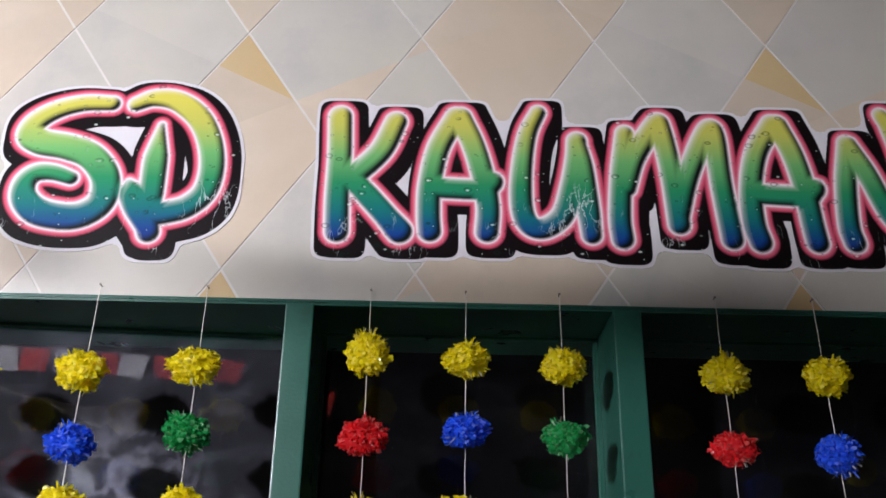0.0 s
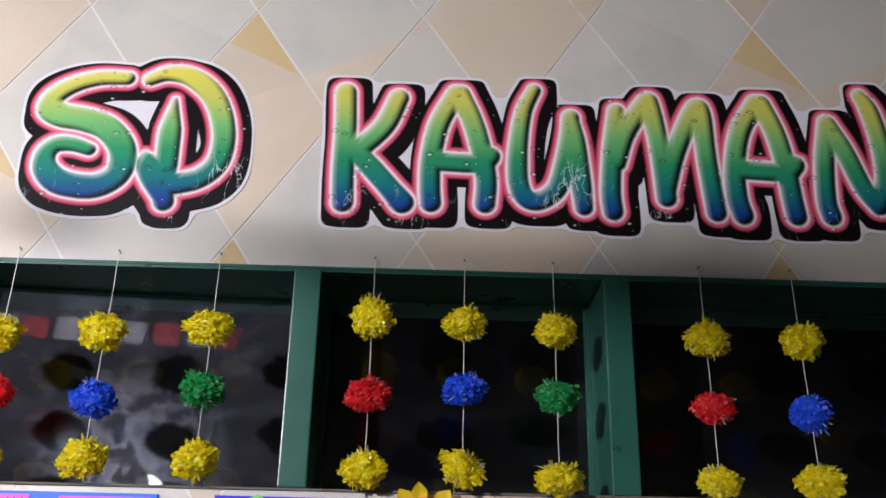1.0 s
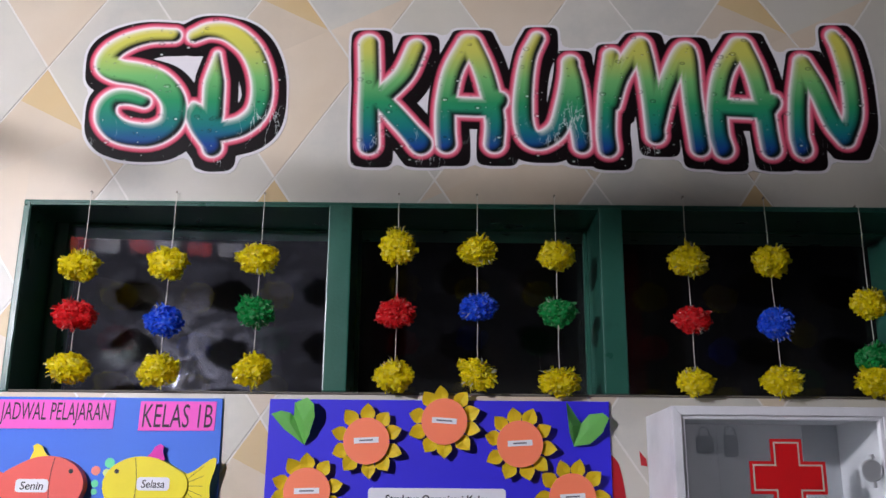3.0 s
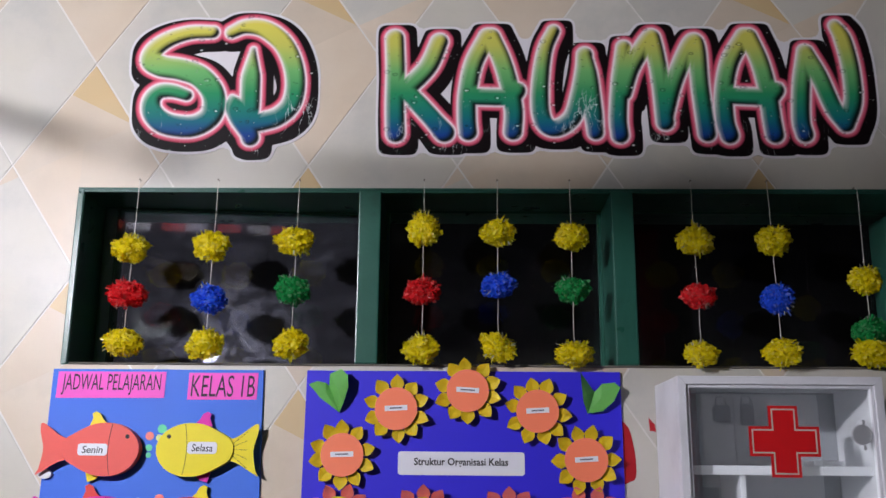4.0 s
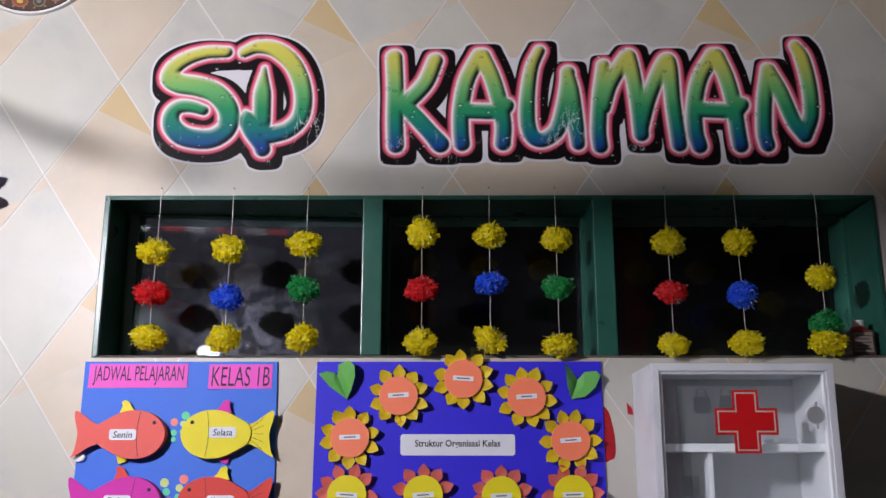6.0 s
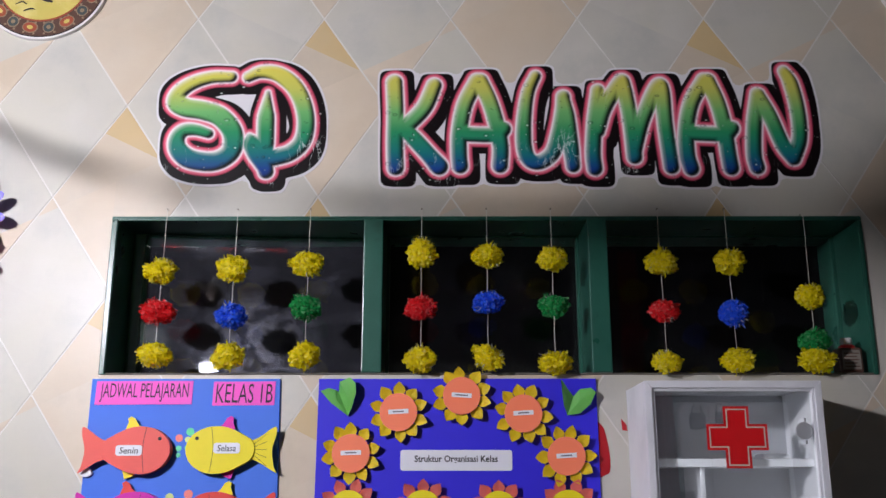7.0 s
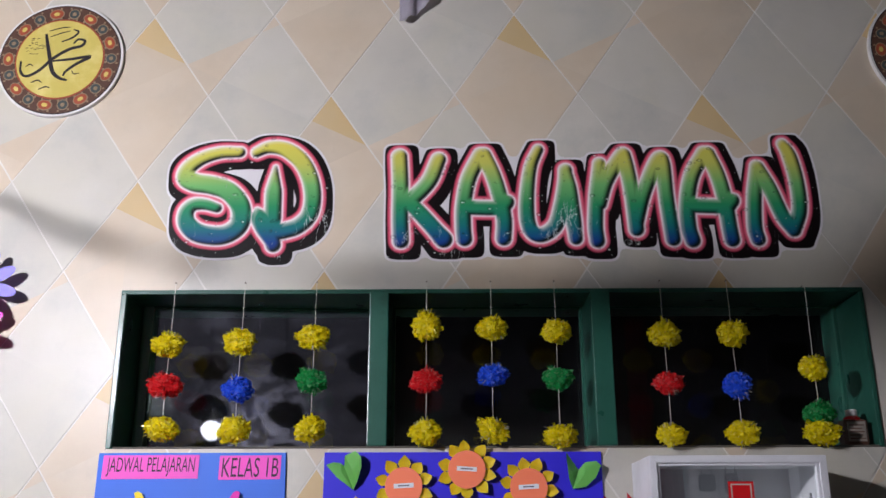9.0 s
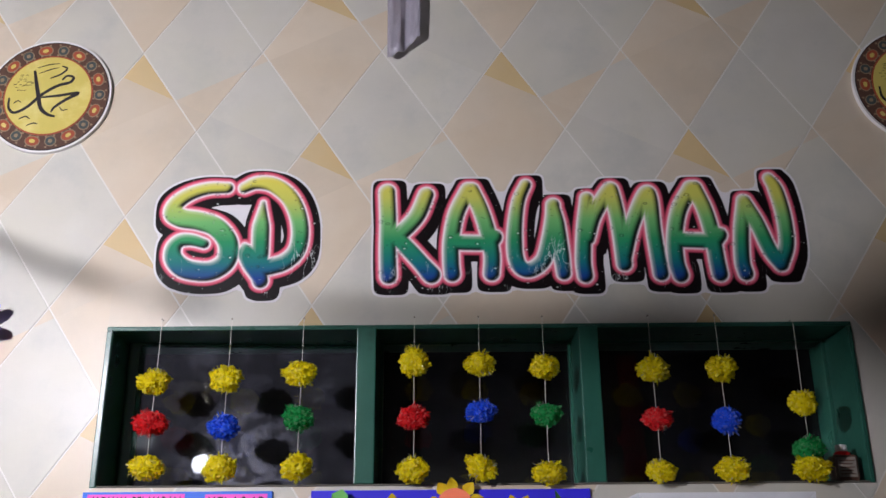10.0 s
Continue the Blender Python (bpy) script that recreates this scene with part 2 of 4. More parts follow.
for key, c in (("yellow", "f9ec16"), ("red", "f02c34"), ("blue", "2b6af0"), ("green", "22a957")):
    RAFFIA[key] = material("raffia_" + key, c, 0.45, vary=0.10, scale=120, island=0.04, translucent=0.6)
    RAFFIA_PALE[key] = material("raffia_pale_" + key, tuple(0.86 * a + 0.14 * b for a, b in zip(rgb(c), (0.85, 0.85, 0.75, 1))), 0.26, vary=0.10, scale=60, island=0.06, translucent=0.55, coat=0.5)
RAFFIA_CLEAR = material("raffia_clear", "c9cbbf", 0.2, vary=0.1, scale=60, translucent=0.6, coat=0.6)
BLUE_CARD = material("blue_card", "3b72e0", 0.6, vary=0.05, scale=12, bump=0.05)
ROYAL_CARD = material("royal_card", "2c1fd6", 0.6, vary=0.06, scale=12, bump=0.05)
PINK_CARD = material("pink_card", "f04fc4", 0.55, vary=0.05)
WHITE_CARD = material("white_card", "e6e6ec", 0.5, vary=0.04)
INK = material("black_ink", "1c161c", 0.6, vary=0.1)
GREY_INK = material("grey_ink", "6a6670", 0.6, vary=0.1)
PURPLE_INK = material("purple_ink", "300632", 0.6, vary=0.1)
CORAL = material("coral_card", "ea5a50", 0.55, vary=0.05, scale=20)
RED_CARD = material("red_card", "dd3d33", 0.55, vary=0.05, scale=20)
YELLOW_CARD = material("yellow_card", "ecda12", 0.55, vary=0.05, scale=20)
MAGENTA_CARD = material("magenta_card", "d310a5", 0.55, vary=0.05, scale=20)
ORANGE_CARD = material("orange_card", "ff8660", 0.55, vary=0.04, scale=20)
GOLD_CARD = material("gold_card", "ffe428", 0.55, vary=0.06, scale=30, island=0.06)
SALMON_CARD = material("salmon_card", "ff8c80", 0.55, vary=0.06, scale=30, island=0.05)
LEAF_CARD = material("leaf_card", "8cdc74", 0.55, vary=0.05, scale=20)
MINT = material("mint_dot", "62d8a4", 0.55)
PEACH = material("peach_dot", "f28a80", 0.55)
LIME = material("lime_dot", "cfe08c", 0.55)
CURTAIN = material("red_cloth", "b01a2a", 0.8, vary=0.15, scale=30, bump=0.2)
LILAC_CARD = material("lilac_card", "8f86e8", 0.55, vary=0.05)
PLASTIC_SHEET = material("grey_plastic_sheet", "d6d2dc", 0.22, vary=0.1, scale=30, translucent=0.45, coat=0.4, bump=0.2)
MEDAL_WHITE = material("medallion_foam", "d8d6d4", 0.5, vary=0.05)
MEDAL_BROWN = material("medallion_brown", "553b31", 0.4, vary=0.3, scale=90)
MEDAL_RUST = material("medallion_rust", "9c4c33", 0.4, vary=0.2, scale=120)
MEDAL_SLATE = material("medallion_slate", "3f4a4a", 0.4, vary=0.25, scale=120)
MEDAL_CREAM = material("medallion_cream", "8f7d64", 0.4, vary=0.15, scale=150)
MEDAL_GOLD = material("medallion_gold", "c8b862", 0.35, vary=0.12, scale=14, stain="e4da98", stain_amount=0.7, stain_scale=10)
BOTTLE_BROWN = material("brown_label", "5d4136", 0.4, vary=0.2, scale=60)
BOTTLE_GREY = material("grey_label", "8d857c", 0.45, vary=0.12, scale=60)
PRINT = print_material("letter_print")
BULB_GLOW = bpy.data.materials.new("bulb_glow")
BULB_GLOW.use_nodes = True
BULB_GLOW.node_tree.nodes["Principled BSDF"].inputs["Emission Color"].default_value = (0.99, 0.97, 1.08, 1)
BULB_GLOW.node_tree.nodes["Principled BSDF"].inputs["Emission Strength"].default_value = BULB_STRENGTH

FAR_GLOW = bpy.data.materials.new("far_glow")
FAR_GLOW.use_nodes = True
FAR_GLOW.node_tree.nodes["Principled BSDF"].inputs["Emission Color"].default_value = (0.95, 0.98, 1.1, 1)
FAR_GLOW.node_tree.nodes["Principled BSDF"].inputs["Emission Strength"].default_value = 28.0

# ---- mesh helpers ----
def link_mesh(name, bm, mat, parent=None, label="", smooth=False):
    me = bpy.data.meshes.new(name)
    bmesh.ops.recalc_face_normals(bm, faces=bm.faces)
    bm.to_mesh(me)
    bm.free()
    for p in me.polygons:
        p.use_smooth = smooth
    me.materials.append(mat)
    ob = new(name, me)
    if parent is not None:
        ob.parent = parent
    return tagged(ob, label)


def part(name, bm, mat, parent, label="", smooth=False):
    return link_mesh(name, bm, mat, parent, label, smooth)


def thing(name, at, label, category, group="", kind=""):
    ob = new(name)
    ob.location = at
    ob.empty_display_size = 0.05
    return tagged(ob, label, category, group, kind)


def box(bm, lo, hi, bevel=0.0, segments=2):
    r = bmesh.ops.create_cube(bm, size=1.0)
    for v in r["verts"]:
        for k in range(3):
            v.co[k] = lo[k] if v.co[k] < 0 else hi[k]
    if bevel:
        edges = list({e for v in r["verts"] for e in v.link_edges})
        bmesh.ops.bevel(bm, geom=edges, offset=bevel, segments=segments, profile=0.6, affect="EDGES")
    return bm


def boxed(lo, hi, bevel=0.0):
    return box(bmesh.new(), lo, hi, bevel)


def plate(outline, back, front, bevel=0.0, bm=None):
    """A flat plate parallel to the wall: its outline in x and z, and the y of its back and front."""
    bm = bm or bmesh.new()
    a = [bm.verts.new((x, front, z)) for x, z in outline]
    b = [bm.verts.new((x, back, z)) for x, z in outline]
    f = bm.faces.new(a)
    bm.faces.new(b[::-1])
    k = len(a)
    for i in range(k):
        bm.faces.new((a[i], b[i], b[(i + 1) % k], a[(i + 1) % k]))
    if bevel:
        bmesh.ops.bevel(bm, geom=list(f.edges), offset=bevel, segments=1, affect="EDGES")
    return bm


def disc(cx, cz, rx, rz, count=28, turn=0.0):
    c, s = math.cos(turn), math.sin(turn)
    pts = [(rx * math.cos(2 * math.pi * i / count), rz * math.sin(2 * math.pi * i / count)) for i in range(count)]
    return [(cx + c * x - s * z, cz + s * x + c * z) for x, z in pts]


def tube(bm, points, radius, sides=8):
    rings = []
    for i, p in enumerate(points):
        p = Vector(p)
        d = (Vector(points[min(i + 1, len(points) - 1)]) - Vector(points[max(i - 1, 0)])).normalized()
        a = d.orthogonal().normalized()
        b = d.cross(a)
        r = radius[i] if isinstance(radius, (list, tuple)) else radius
        rings.append([bm.verts.new(p + r * (math.cos(2 * math.pi * k / sides) * a + math.sin(2 * math.pi * k / sides) * b)) for k in range(sides)])
    for s, t in zip(rings, rings[1:]):
        for k in range(sides):
            bm.faces.new((s[k], s[(k + 1) % sides], t[(k + 1) % sides], t[k]))
    bm.faces.new(rings[0][::-1])
    bm.faces.new(rings[-1])
    return bm


def lathe(bm, centre, profile, axis="z", sides=24):
    """profile: pairs of radius and height along the axis."""
    rings = []
    for r, h in profile:
        ring = []
        for k in range(sides):
            a = 2 * math.pi * k / sides
            u, v = r * math.cos(a), r * math.sin(a)
            ring.append(bm.verts.new(Vector(centre) + (Vector((u, v, h)) if axis == "z" else Vector((u, h, v)))))
        rings.append(ring)
    for s, t in zip(rings, rings[1:]):
        for k in range(sides):
            bm.faces.new((s[k], s[(k + 1) % sides], t[(k + 1) % sides], t[k]))
    bm.faces.new(rings[0][::-1])
    bm.faces.new(rings[-1])
    return bm


def writing(body, cx, cz, y, height, width, mat, parent, slant=0.0, bold=0.0):
    """Words in the built-in font, facing the room, fitted into width and height round (cx, cz)."""
    cu = bpy.data.curves.new("writing", "FONT")
    cu.body = body
    cu.extrude = 0.0003
    cu.offset = bold + 0.006
    cu.shear = slant
    cu.resolution_u = 3
    tmp = new("writing_source", cu)
    me = bpy.data.meshes.new_from_object(tmp.evaluated_get(bpy.context.evaluated_depsgraph_get()))
    bpy.data.objects.remove(tmp)
    bpy.data.curves.remove(cu)
    xs, ys = [v.co.x for v in me.vertices], [v.co.y for v in me.vertices]
    sx, sy = width / (max(xs) - min(xs)), height / (max(ys) - min(ys))
    mx, my = (max(xs) + min(xs)) / 2, (max(ys) + min(ys)) / 2
    for v in me.vertices:
        v.co = Vector((cx + (v.co.x - mx) * sx, y - v.co.z, cz + (v.co.y - my) * sy))
    me.materials.clear()
    me.materials.append(mat)
    ob = new("writing", me)
    ob.parent = parent
    return ob


# ---- the room ----
WX0, WX1, WZ0, WZ1 = -0.712, 0.750, 1.742, 2.051
ROOM_L, ROOM_R, ROOM_BACK, ROOM_TOP = -3.4, 3.6, -6.5, 3.30
FACE = 0.0012
bm = bmesh.new()
box(bm, (ROOM_L, FACE, 0), (WX0, 0.2, ROOM_TOP))
box(bm, (WX1, FACE, 0), (ROOM_R, 0.2, ROOM_TOP))
box(bm, (WX0, FACE, 0), (WX1, 0.2, WZ0))
box(bm, (WX0, FACE, WZ1), (WX1, 0.2, ROOM_TOP))
wall = tagged(link_mesh("wall_north", bm, JOINT), "classroom wall papered in grey and beige diamond pattern with white lines", "wall", kind="structure")
tagged(link_mesh("wall_west", boxed((ROOM_L - 0.15, ROOM_BACK, 0), (ROOM_L, 0.2, ROOM_TOP)), PLASTER), "plain plaster side wall, coloured near black to cut bounced light", "wall", kind="structure")
tagged(link_mesh("wall_east", boxed((ROOM_R, ROOM_BACK, 0), (ROOM_R + 0.15, 0.2, ROOM_TOP)), PLASTER), "plain plaster side wall, coloured near black to cut bounced light", "wall", kind="structure")
tagged(link_mesh("wall_south", boxed((ROOM_L - 0.15, ROOM_BACK - 0.15, 0), (ROOM_R + 0.15, ROOM_BACK, ROOM_TOP)), PLASTER), "plain plaster wall behind the camera, near black to cut bounced light", "wall", kind="structure")
tagged(link_mesh("floor", boxed((ROOM_L - 0.15, ROOM_BACK - 0.15, -0.1), (ROOM_R + 0.15, 1.6, 0)), CEMENT), "plain cement classroom floor, coloured near black to cut bounced light", "floor", kind="structure")
tagged(link_mesh("ceiling", boxed((ROOM_L - 0.15, ROOM_BACK - 0.15, ROOM_TOP), (ROOM_R + 0.15, 1.6, ROOM_TOP + 0.1)), CEILING), "plain ceiling, coloured dark grey to cut bounced light", "ceiling", kind="structure")
# box added behind the window; its darkness is in the colour
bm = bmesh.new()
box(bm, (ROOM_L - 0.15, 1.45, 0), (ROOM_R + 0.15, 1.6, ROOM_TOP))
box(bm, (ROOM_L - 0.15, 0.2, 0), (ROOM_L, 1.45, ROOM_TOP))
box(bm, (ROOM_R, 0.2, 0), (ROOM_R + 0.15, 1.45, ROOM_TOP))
tagged(link_mesh("void_box", bm, VOID_BLACK), "near-black walls added behind the window glass so panes look dark", "wall", kind="structure")

# ---- the window ----
window = thing("window_1", (0, 0, 0), "long green-painted wooden window of three panes over the pinboards", "window", kind="structure")
POSTS = ((-0.2195, -0.1815), (0.2145, 0.2525))
IN_L, IN_R, IN_T, IN_B = -0.699, 0.741, 2.042, 1.7455
part("frame_head", boxed((WX0, -0.004, IN_T), (WX1, 0.202, WZ1), 0.002), GREEN, window)
part("frame_jamb", boxed((WX0, -0.004, WZ0), (IN_L, 0.202, IN_T - 0.0005), 0.002), GREEN, window)
part("frame_jamb", boxed((IN_R, -0.004, WZ0), (WX1, 0.202, IN_T - 0.0005), 0.002), GREEN, window)
part("window_sill", boxed((IN_L + 0.0005, -0.003, WZ0), (IN_R - 0.0005, 0.202, IN_B), 0.001), SILL, window, "grey dusty sill, darkened to cut bounced light")
part("frame_bead", boxed((IN_L - 0.006, -0.0065, WZ0 + 0.003), (IN_L - 0.0015, -0.0045, IN_T + 0.003), 0.0008), GREEN, window)
part("frame_bead", boxed((IN_L - 0.006, -0.0065, IN_T + 0.0035), (IN_R + 0.006, -0.0045, IN_T + 0.0065), 0.0008), GREEN, window)
for x0, x1 in POSTS:
    post = part("mullion", boxed((x0, -0.0055, IN_B), (x1, 0.15, IN_T + 0.004), 0.0025), GREEN, window)
for index, (x0, x1) in enumerate(((IN_L, POSTS[0][0]), (POSTS[0][1], POSTS[1][0]), (POSTS[1][1], IN_R))):
    x0, x1 = x0 + 0.0005, x1 - 0.0005
    stile = (0.022, 0.006, 0.006)[index]
    bm = bmesh.new()
    for lo, hi in (((x0, IN_B), (x0 + stile, IN_T)), ((x1 - 0.006, IN_B), (x1, IN_T)),
                   ((x0 + stile, IN_T - 0.004), (x1 - 0.006, IN_T)), ((x0 + stile, IN_B), (x1 - 0.006, IN_B + 0.003))):
        box(bm, (lo[0], PANE_Y - 0.007, lo[1]), (hi[0], PANE_Y + 0.010, hi[1]))
    swing = Matrix.Translation(((x0 + x1) / 2, PANE_Y, 1.9)) @ Matrix.Rotation((0.075, 0.0, 0.0)[index], 4, "Z") @ Matrix.Rotation((0.022, 0.0, 0.0)[index], 4, "X") @ Matrix.Translation((-(x0 + x1) / 2, -PANE_Y, -1.9))
    bmesh.ops.transform(bm, matrix=swing, verts=bm.verts)
    sash = part("sash", bm, GREEN, window)
    bm = boxed((x0 + stile - 0.002, PANE_Y, IN_B + 0.001), (x1 - 0.004, PANE_Y + 0.004, IN_T - 0.003))
    bmesh.ops.transform(bm, matrix=swing, verts=bm.verts)
    pane = part("pane", bm, (SMEARED_HAZED_GLASS, GLASS, GLASS)[index], sash, ("smeared window glass with painted pale haze, reflecting the room", "clear window glass before the near-black box", "clear window glass before the near-black box")[index])
    pane.visible_shadow = False


# ---- the lettering over the window ----
STROKES = {
    "S": (0.0222, [[(-0.496, 2.347), (-0.536, 2.346), (-0.573, 2.334), (-0.599, 2.314), (-0.605, 2.292), (-0.585, 2.28), (-0.55, 2.274), (-0.515, 2.261), (-0.49, 2.233), (-0.484, 2.204), (-0.492, 2.181), (-0.516, 2.166), (-0.545, 2.165), (-0.575, 2.173), (-0.595, 2.193), (-0.597, 2.216), (-0.584, 2.231), (-0.561, 2.232), (-0.535, 2.224)]]),
    "D": (0.0194, [[(-0.461, 2.347), (-0.435, 2.358), (-0.401, 2.353), (-0.368, 2.327), (-0.348, 2.289), (-0.34, 2.246), (-0.346, 2.208), (-0.368, 2.184), (-0.396, 2.174), (-0.423, 2.169)], [(-0.42, 2.313), (-0.421, 2.262), (-0.42, 2.206), (-0.422, 2.169), (-0.416, 2.144)], [(-0.453, 2.219), (-0.441, 2.187), (-0.422, 2.16)]]),
    "K": (0.0186, [[(-0.164, 2.335), (-0.161, 2.272), (-0.161, 2.205), (-0.159, 2.152)], [(-0.083, 2.328), (-0.102, 2.281), (-0.132, 2.246), (-0.154, 2.226)], [(-0.142, 2.234), (-0.104, 2.191), (-0.073, 2.154)]]),
    "A": (0.0180, [[(0.004, 2.338), (-0.021, 2.286), (-0.032, 2.228), (-0.033, 2.182), (-0.031, 2.155)], [(0.010, 2.338), (0.029, 2.293), (0.043, 2.241), (0.05, 2.194), (0.048, 2.156)], [(-0.03, 2.222), (0.040, 2.221), (0.053, 2.230), (0.065, 2.245)]]),
    "U": (0.0176, [[(0.123, 2.349), (0.107, 2.311), (0.098, 2.252), (0.097, 2.196), (0.107, 2.168), (0.128, 2.163), (0.154, 2.184), (0.167, 2.226), (0.176, 2.274), (0.178, 2.303)], [(0.178, 2.303), (0.185, 2.255), (0.19, 2.199), (0.193, 2.155)]]),
    "M": (0.0174, [[(0.248, 2.317), (0.239, 2.243), (0.234, 2.182), (0.236, 2.150)], [(0.247, 2.228), (0.262, 2.28), (0.293, 2.332), (0.301, 2.327), (0.311, 2.255), (0.316, 2.174)], [(0.316, 2.174), (0.337, 2.254), (0.368, 2.323), (0.379, 2.316), (0.381, 2.242), (0.388, 2.153)]]),
    "A2": (0.0180, [[(0.465, 2.338), (0.437, 2.291), (0.423, 2.235), (0.421, 2.18), (0.427, 2.15)], [(0.472, 2.338), (0.489, 2.29), (0.499, 2.235), (0.503, 2.18), (0.506, 2.151)], [(0.426, 2.224), (0.496, 2.222), (0.510, 2.231), (0.524, 2.246)]]),
    "N": (0.0174, [[(0.57, 2.309), (0.559, 2.24), (0.554, 2.179), (0.558, 2.152)], [(0.573, 2.309), (0.593, 2.258), (0.612, 2.201), (0.631, 2.171)], [(0.631, 2.171), (0.648, 2.215), (0.649, 2.276), (0.64, 2.333), (0.628, 2.359)]]),
}


# how wide each stroke begins and ends, as a share of the letter's width
TAPERS = {"S": [(0.62, 0.55)], "D": [(0.7, 1.0), (0.3, 0.9), (0.3, 1.0)], "K": [(1.0, 1.0), (0.95, 0.9), (0.9, 1.1)], "A": [(1.0, 1.0), (1.0, 1.0), (1.0, 0.08)], "A2": [(1.0, 1.0), (1.0, 1.0), (1.0, 0.08)], "U": [(0.75, 0.9), (0.8, 0.9)], "M": [(0.85, 1.0), (0.8, 1.0), (0.8, 1.0)], "N": [(0.85, 1.0), (0.8, 1.0), (1.0, 0.72)]}


def smooth_line(pts, steps=5):
    """A Catmull-Rom line through the points."""
    p = [np.array(q, float) for q in pts]
    p = [2 * p[0] - p[1]] + p + [2 * p[-1] - p[-2]]
    line = []
    for a, b, c, d in zip(p, p[1:], p[2:], p[3:]):
        for i in range(steps):
            t = i / steps
            line.append(0.5 * (2 * b + (c - a) * t + (2 * a - 5 * b + 4 * c - d) * t * t + (3 * b - a - 3 * c + d) * t ** 3))
    line.append(p[-2])
    return line


def stroke_field(px, pz, width, strokes, square=2, tapers=()):
    """How far each place lies outside the strokes (negative inside)."""
    best = np.full(px.shape, 9.0)
    for index, line in enumerate(strokes):
        line = smooth_line(line, 7)
        first, final = tapers[index] if index < len(tapers) else (1.0, 1.0)
        count = len(line) - 1
        for order, (a, b) in enumerate(zip(line, line[1:])):
            u = (order + 0.5) / count
            share = 1.0 + (first - 1.0) * max(0.0, 1 - u / 0.28) + (final - 1.0) * max(0.0, 1 - (1 - u) / 0.28)
            d = b - a
            t = np.clip(((px - a[0]) * d[0] + (pz - a[1]) * d[1]) / max(d @ d, 1e-12), 0, 1)
            u, v = np.abs(px - a[0] - t * d[0]), np.abs(pz - a[1] - t * d[1])
            best = np.minimum(best, (u ** square + v ** square) ** (1 / square) - width * share)
    return best


def letter_sign(keys, label, back, front, square, throw, black):
    step, edge = 0.002, 0.045
    pts = [q for k in keys for line in STROKES[k][1] for q in line]
    x0, x1 = min(q[0] for q in pts) - edge, max(q[0] for q in pts) + edge
    z0, z1 = min(q[1] for q in pts) - edge, max(q[1] for q in pts) + edge
    gx, gz = np.meshgrid(np.arange(x0, x1, step), np.arange(z0, z1, step), indexing="ij")

    def fields(shift=(0, 0), square=2):
        return np.array([stroke_field(gx - shift[0], gz - shift[1], *STROKES[k], square, TAPERS.get(k, ())) for k in keys])

    plain = fields()
    ink = plain.min(0)
    owner = plain.argmin(0)
    lean = fields((-0.0070, 0.0058)).min(0)
    lit = fields((0.0052, -0.0052)).min(0)
    cast = np.min([fields(q, square).min(0) for q in throw], axis=0)
    backing = np.minimum(cast - black, ink - 0.0080)
    outer = backing - 0.0042
    # the white paper is not cut into the narrow gaps
    disk = [(i, j) for i in range(-6, 7) for j in range(-6, 7) if i * i + j * j <= 36]
    wide = np.pad(outer, 14, constant_values=0.1)
    grown = np.min([np.roll(wide, q, (0, 1)) for q in disk], axis=0)
    outer = np.max([np.roll(grown, q, (0, 1)) for q in disk], axis=0)[14:-14, 14:-14]
    # and no hole is cut through it: what cannot be reached from outside is paper
    free = np.zeros(outer.shape, bool)
    free[0], free[-1], free[:, 0], free[:, -1] = True, True, True, True
    while True:
        spread = free.copy()
        spread[1:] |= free[:-1]
        spread[:-1] |= free[1:]
        spread[:, 1:] |= free[:, :-1]
        spread[:, :-1] |= free[:, 1:]
        spread &= (outer > 0) | free
        if spread.sum() == free.sum():
            break
        free = spread
    outer = np.where(free, outer, np.minimum(outer, -0.001))
    ex, ez = np.gradient(outer, step)
    norm = np.maximum(ex ** 2 + ez ** 2, 0.3)
    out_x = np.where(outer > 0, gx - outer * ex / norm, gx)
    out_z = np.where(outer > 0, gz - outer * ez / norm, gz)
    inside = outer < 0
    cell = inside[:-1, :-1] | inside[1:, :-1] | inside[:-1, 1:] | inside[1:, 1:]
    holder = thing("letter_sign", (0, 0, 0), label, "sign", group="lettering over the window")
    for index, key in enumerate(keys):
        ii, jj = np.nonzero(cell & (owner[:-1, :-1] == index))
        number, verts, faces, edges = {}, [], [], {}
        data = {"tone": [], "ink": [], "lean": [], "lit": [], "backing": []}

        def vertex(i, j, y):
            if (i, j, y) not in number:
                number[i, j, y] = len(verts)
                verts.append((out_x[i, j], y, out_z[i, j]))
                for name, field in (("tone", gz), ("ink", ink), ("lean", lean), ("lit", lit), ("backing", backing)):
                    data[name].append(float(field[i, j]))
            return number[i, j, y]

        for i, j in zip(ii.tolist(), jj.tolist()):
            corner = [(i, j), (i + 1, j), (i + 1, j + 1), (i, j + 1)]
            faces.append([vertex(*c, front) for c in corner])
            for a, b in zip(corner, corner[1:] + corner[:1]):
                if (b, a) in edges:
                    del edges[b, a]
                else:
                    edges[a, b] = True
        for a, b in edges:
            faces.append([vertex(*b, front), vertex(*a, front), vertex(*a, back), vertex(*b, back)])
        me = bpy.data.meshes.new("letter")
        me.from_pydata(verts, [], faces)
        for name, values in data.items():
            me.attributes.new(name, "FLOAT", "POINT").data.foreach_set("value", values)
        me.materials.append(PRINT)
        ob = new("letter", me)
        ob.parent = holder
        tagged(ob, "glossy paper letter %s in yellow, green and blue" % key[0])
    return holder


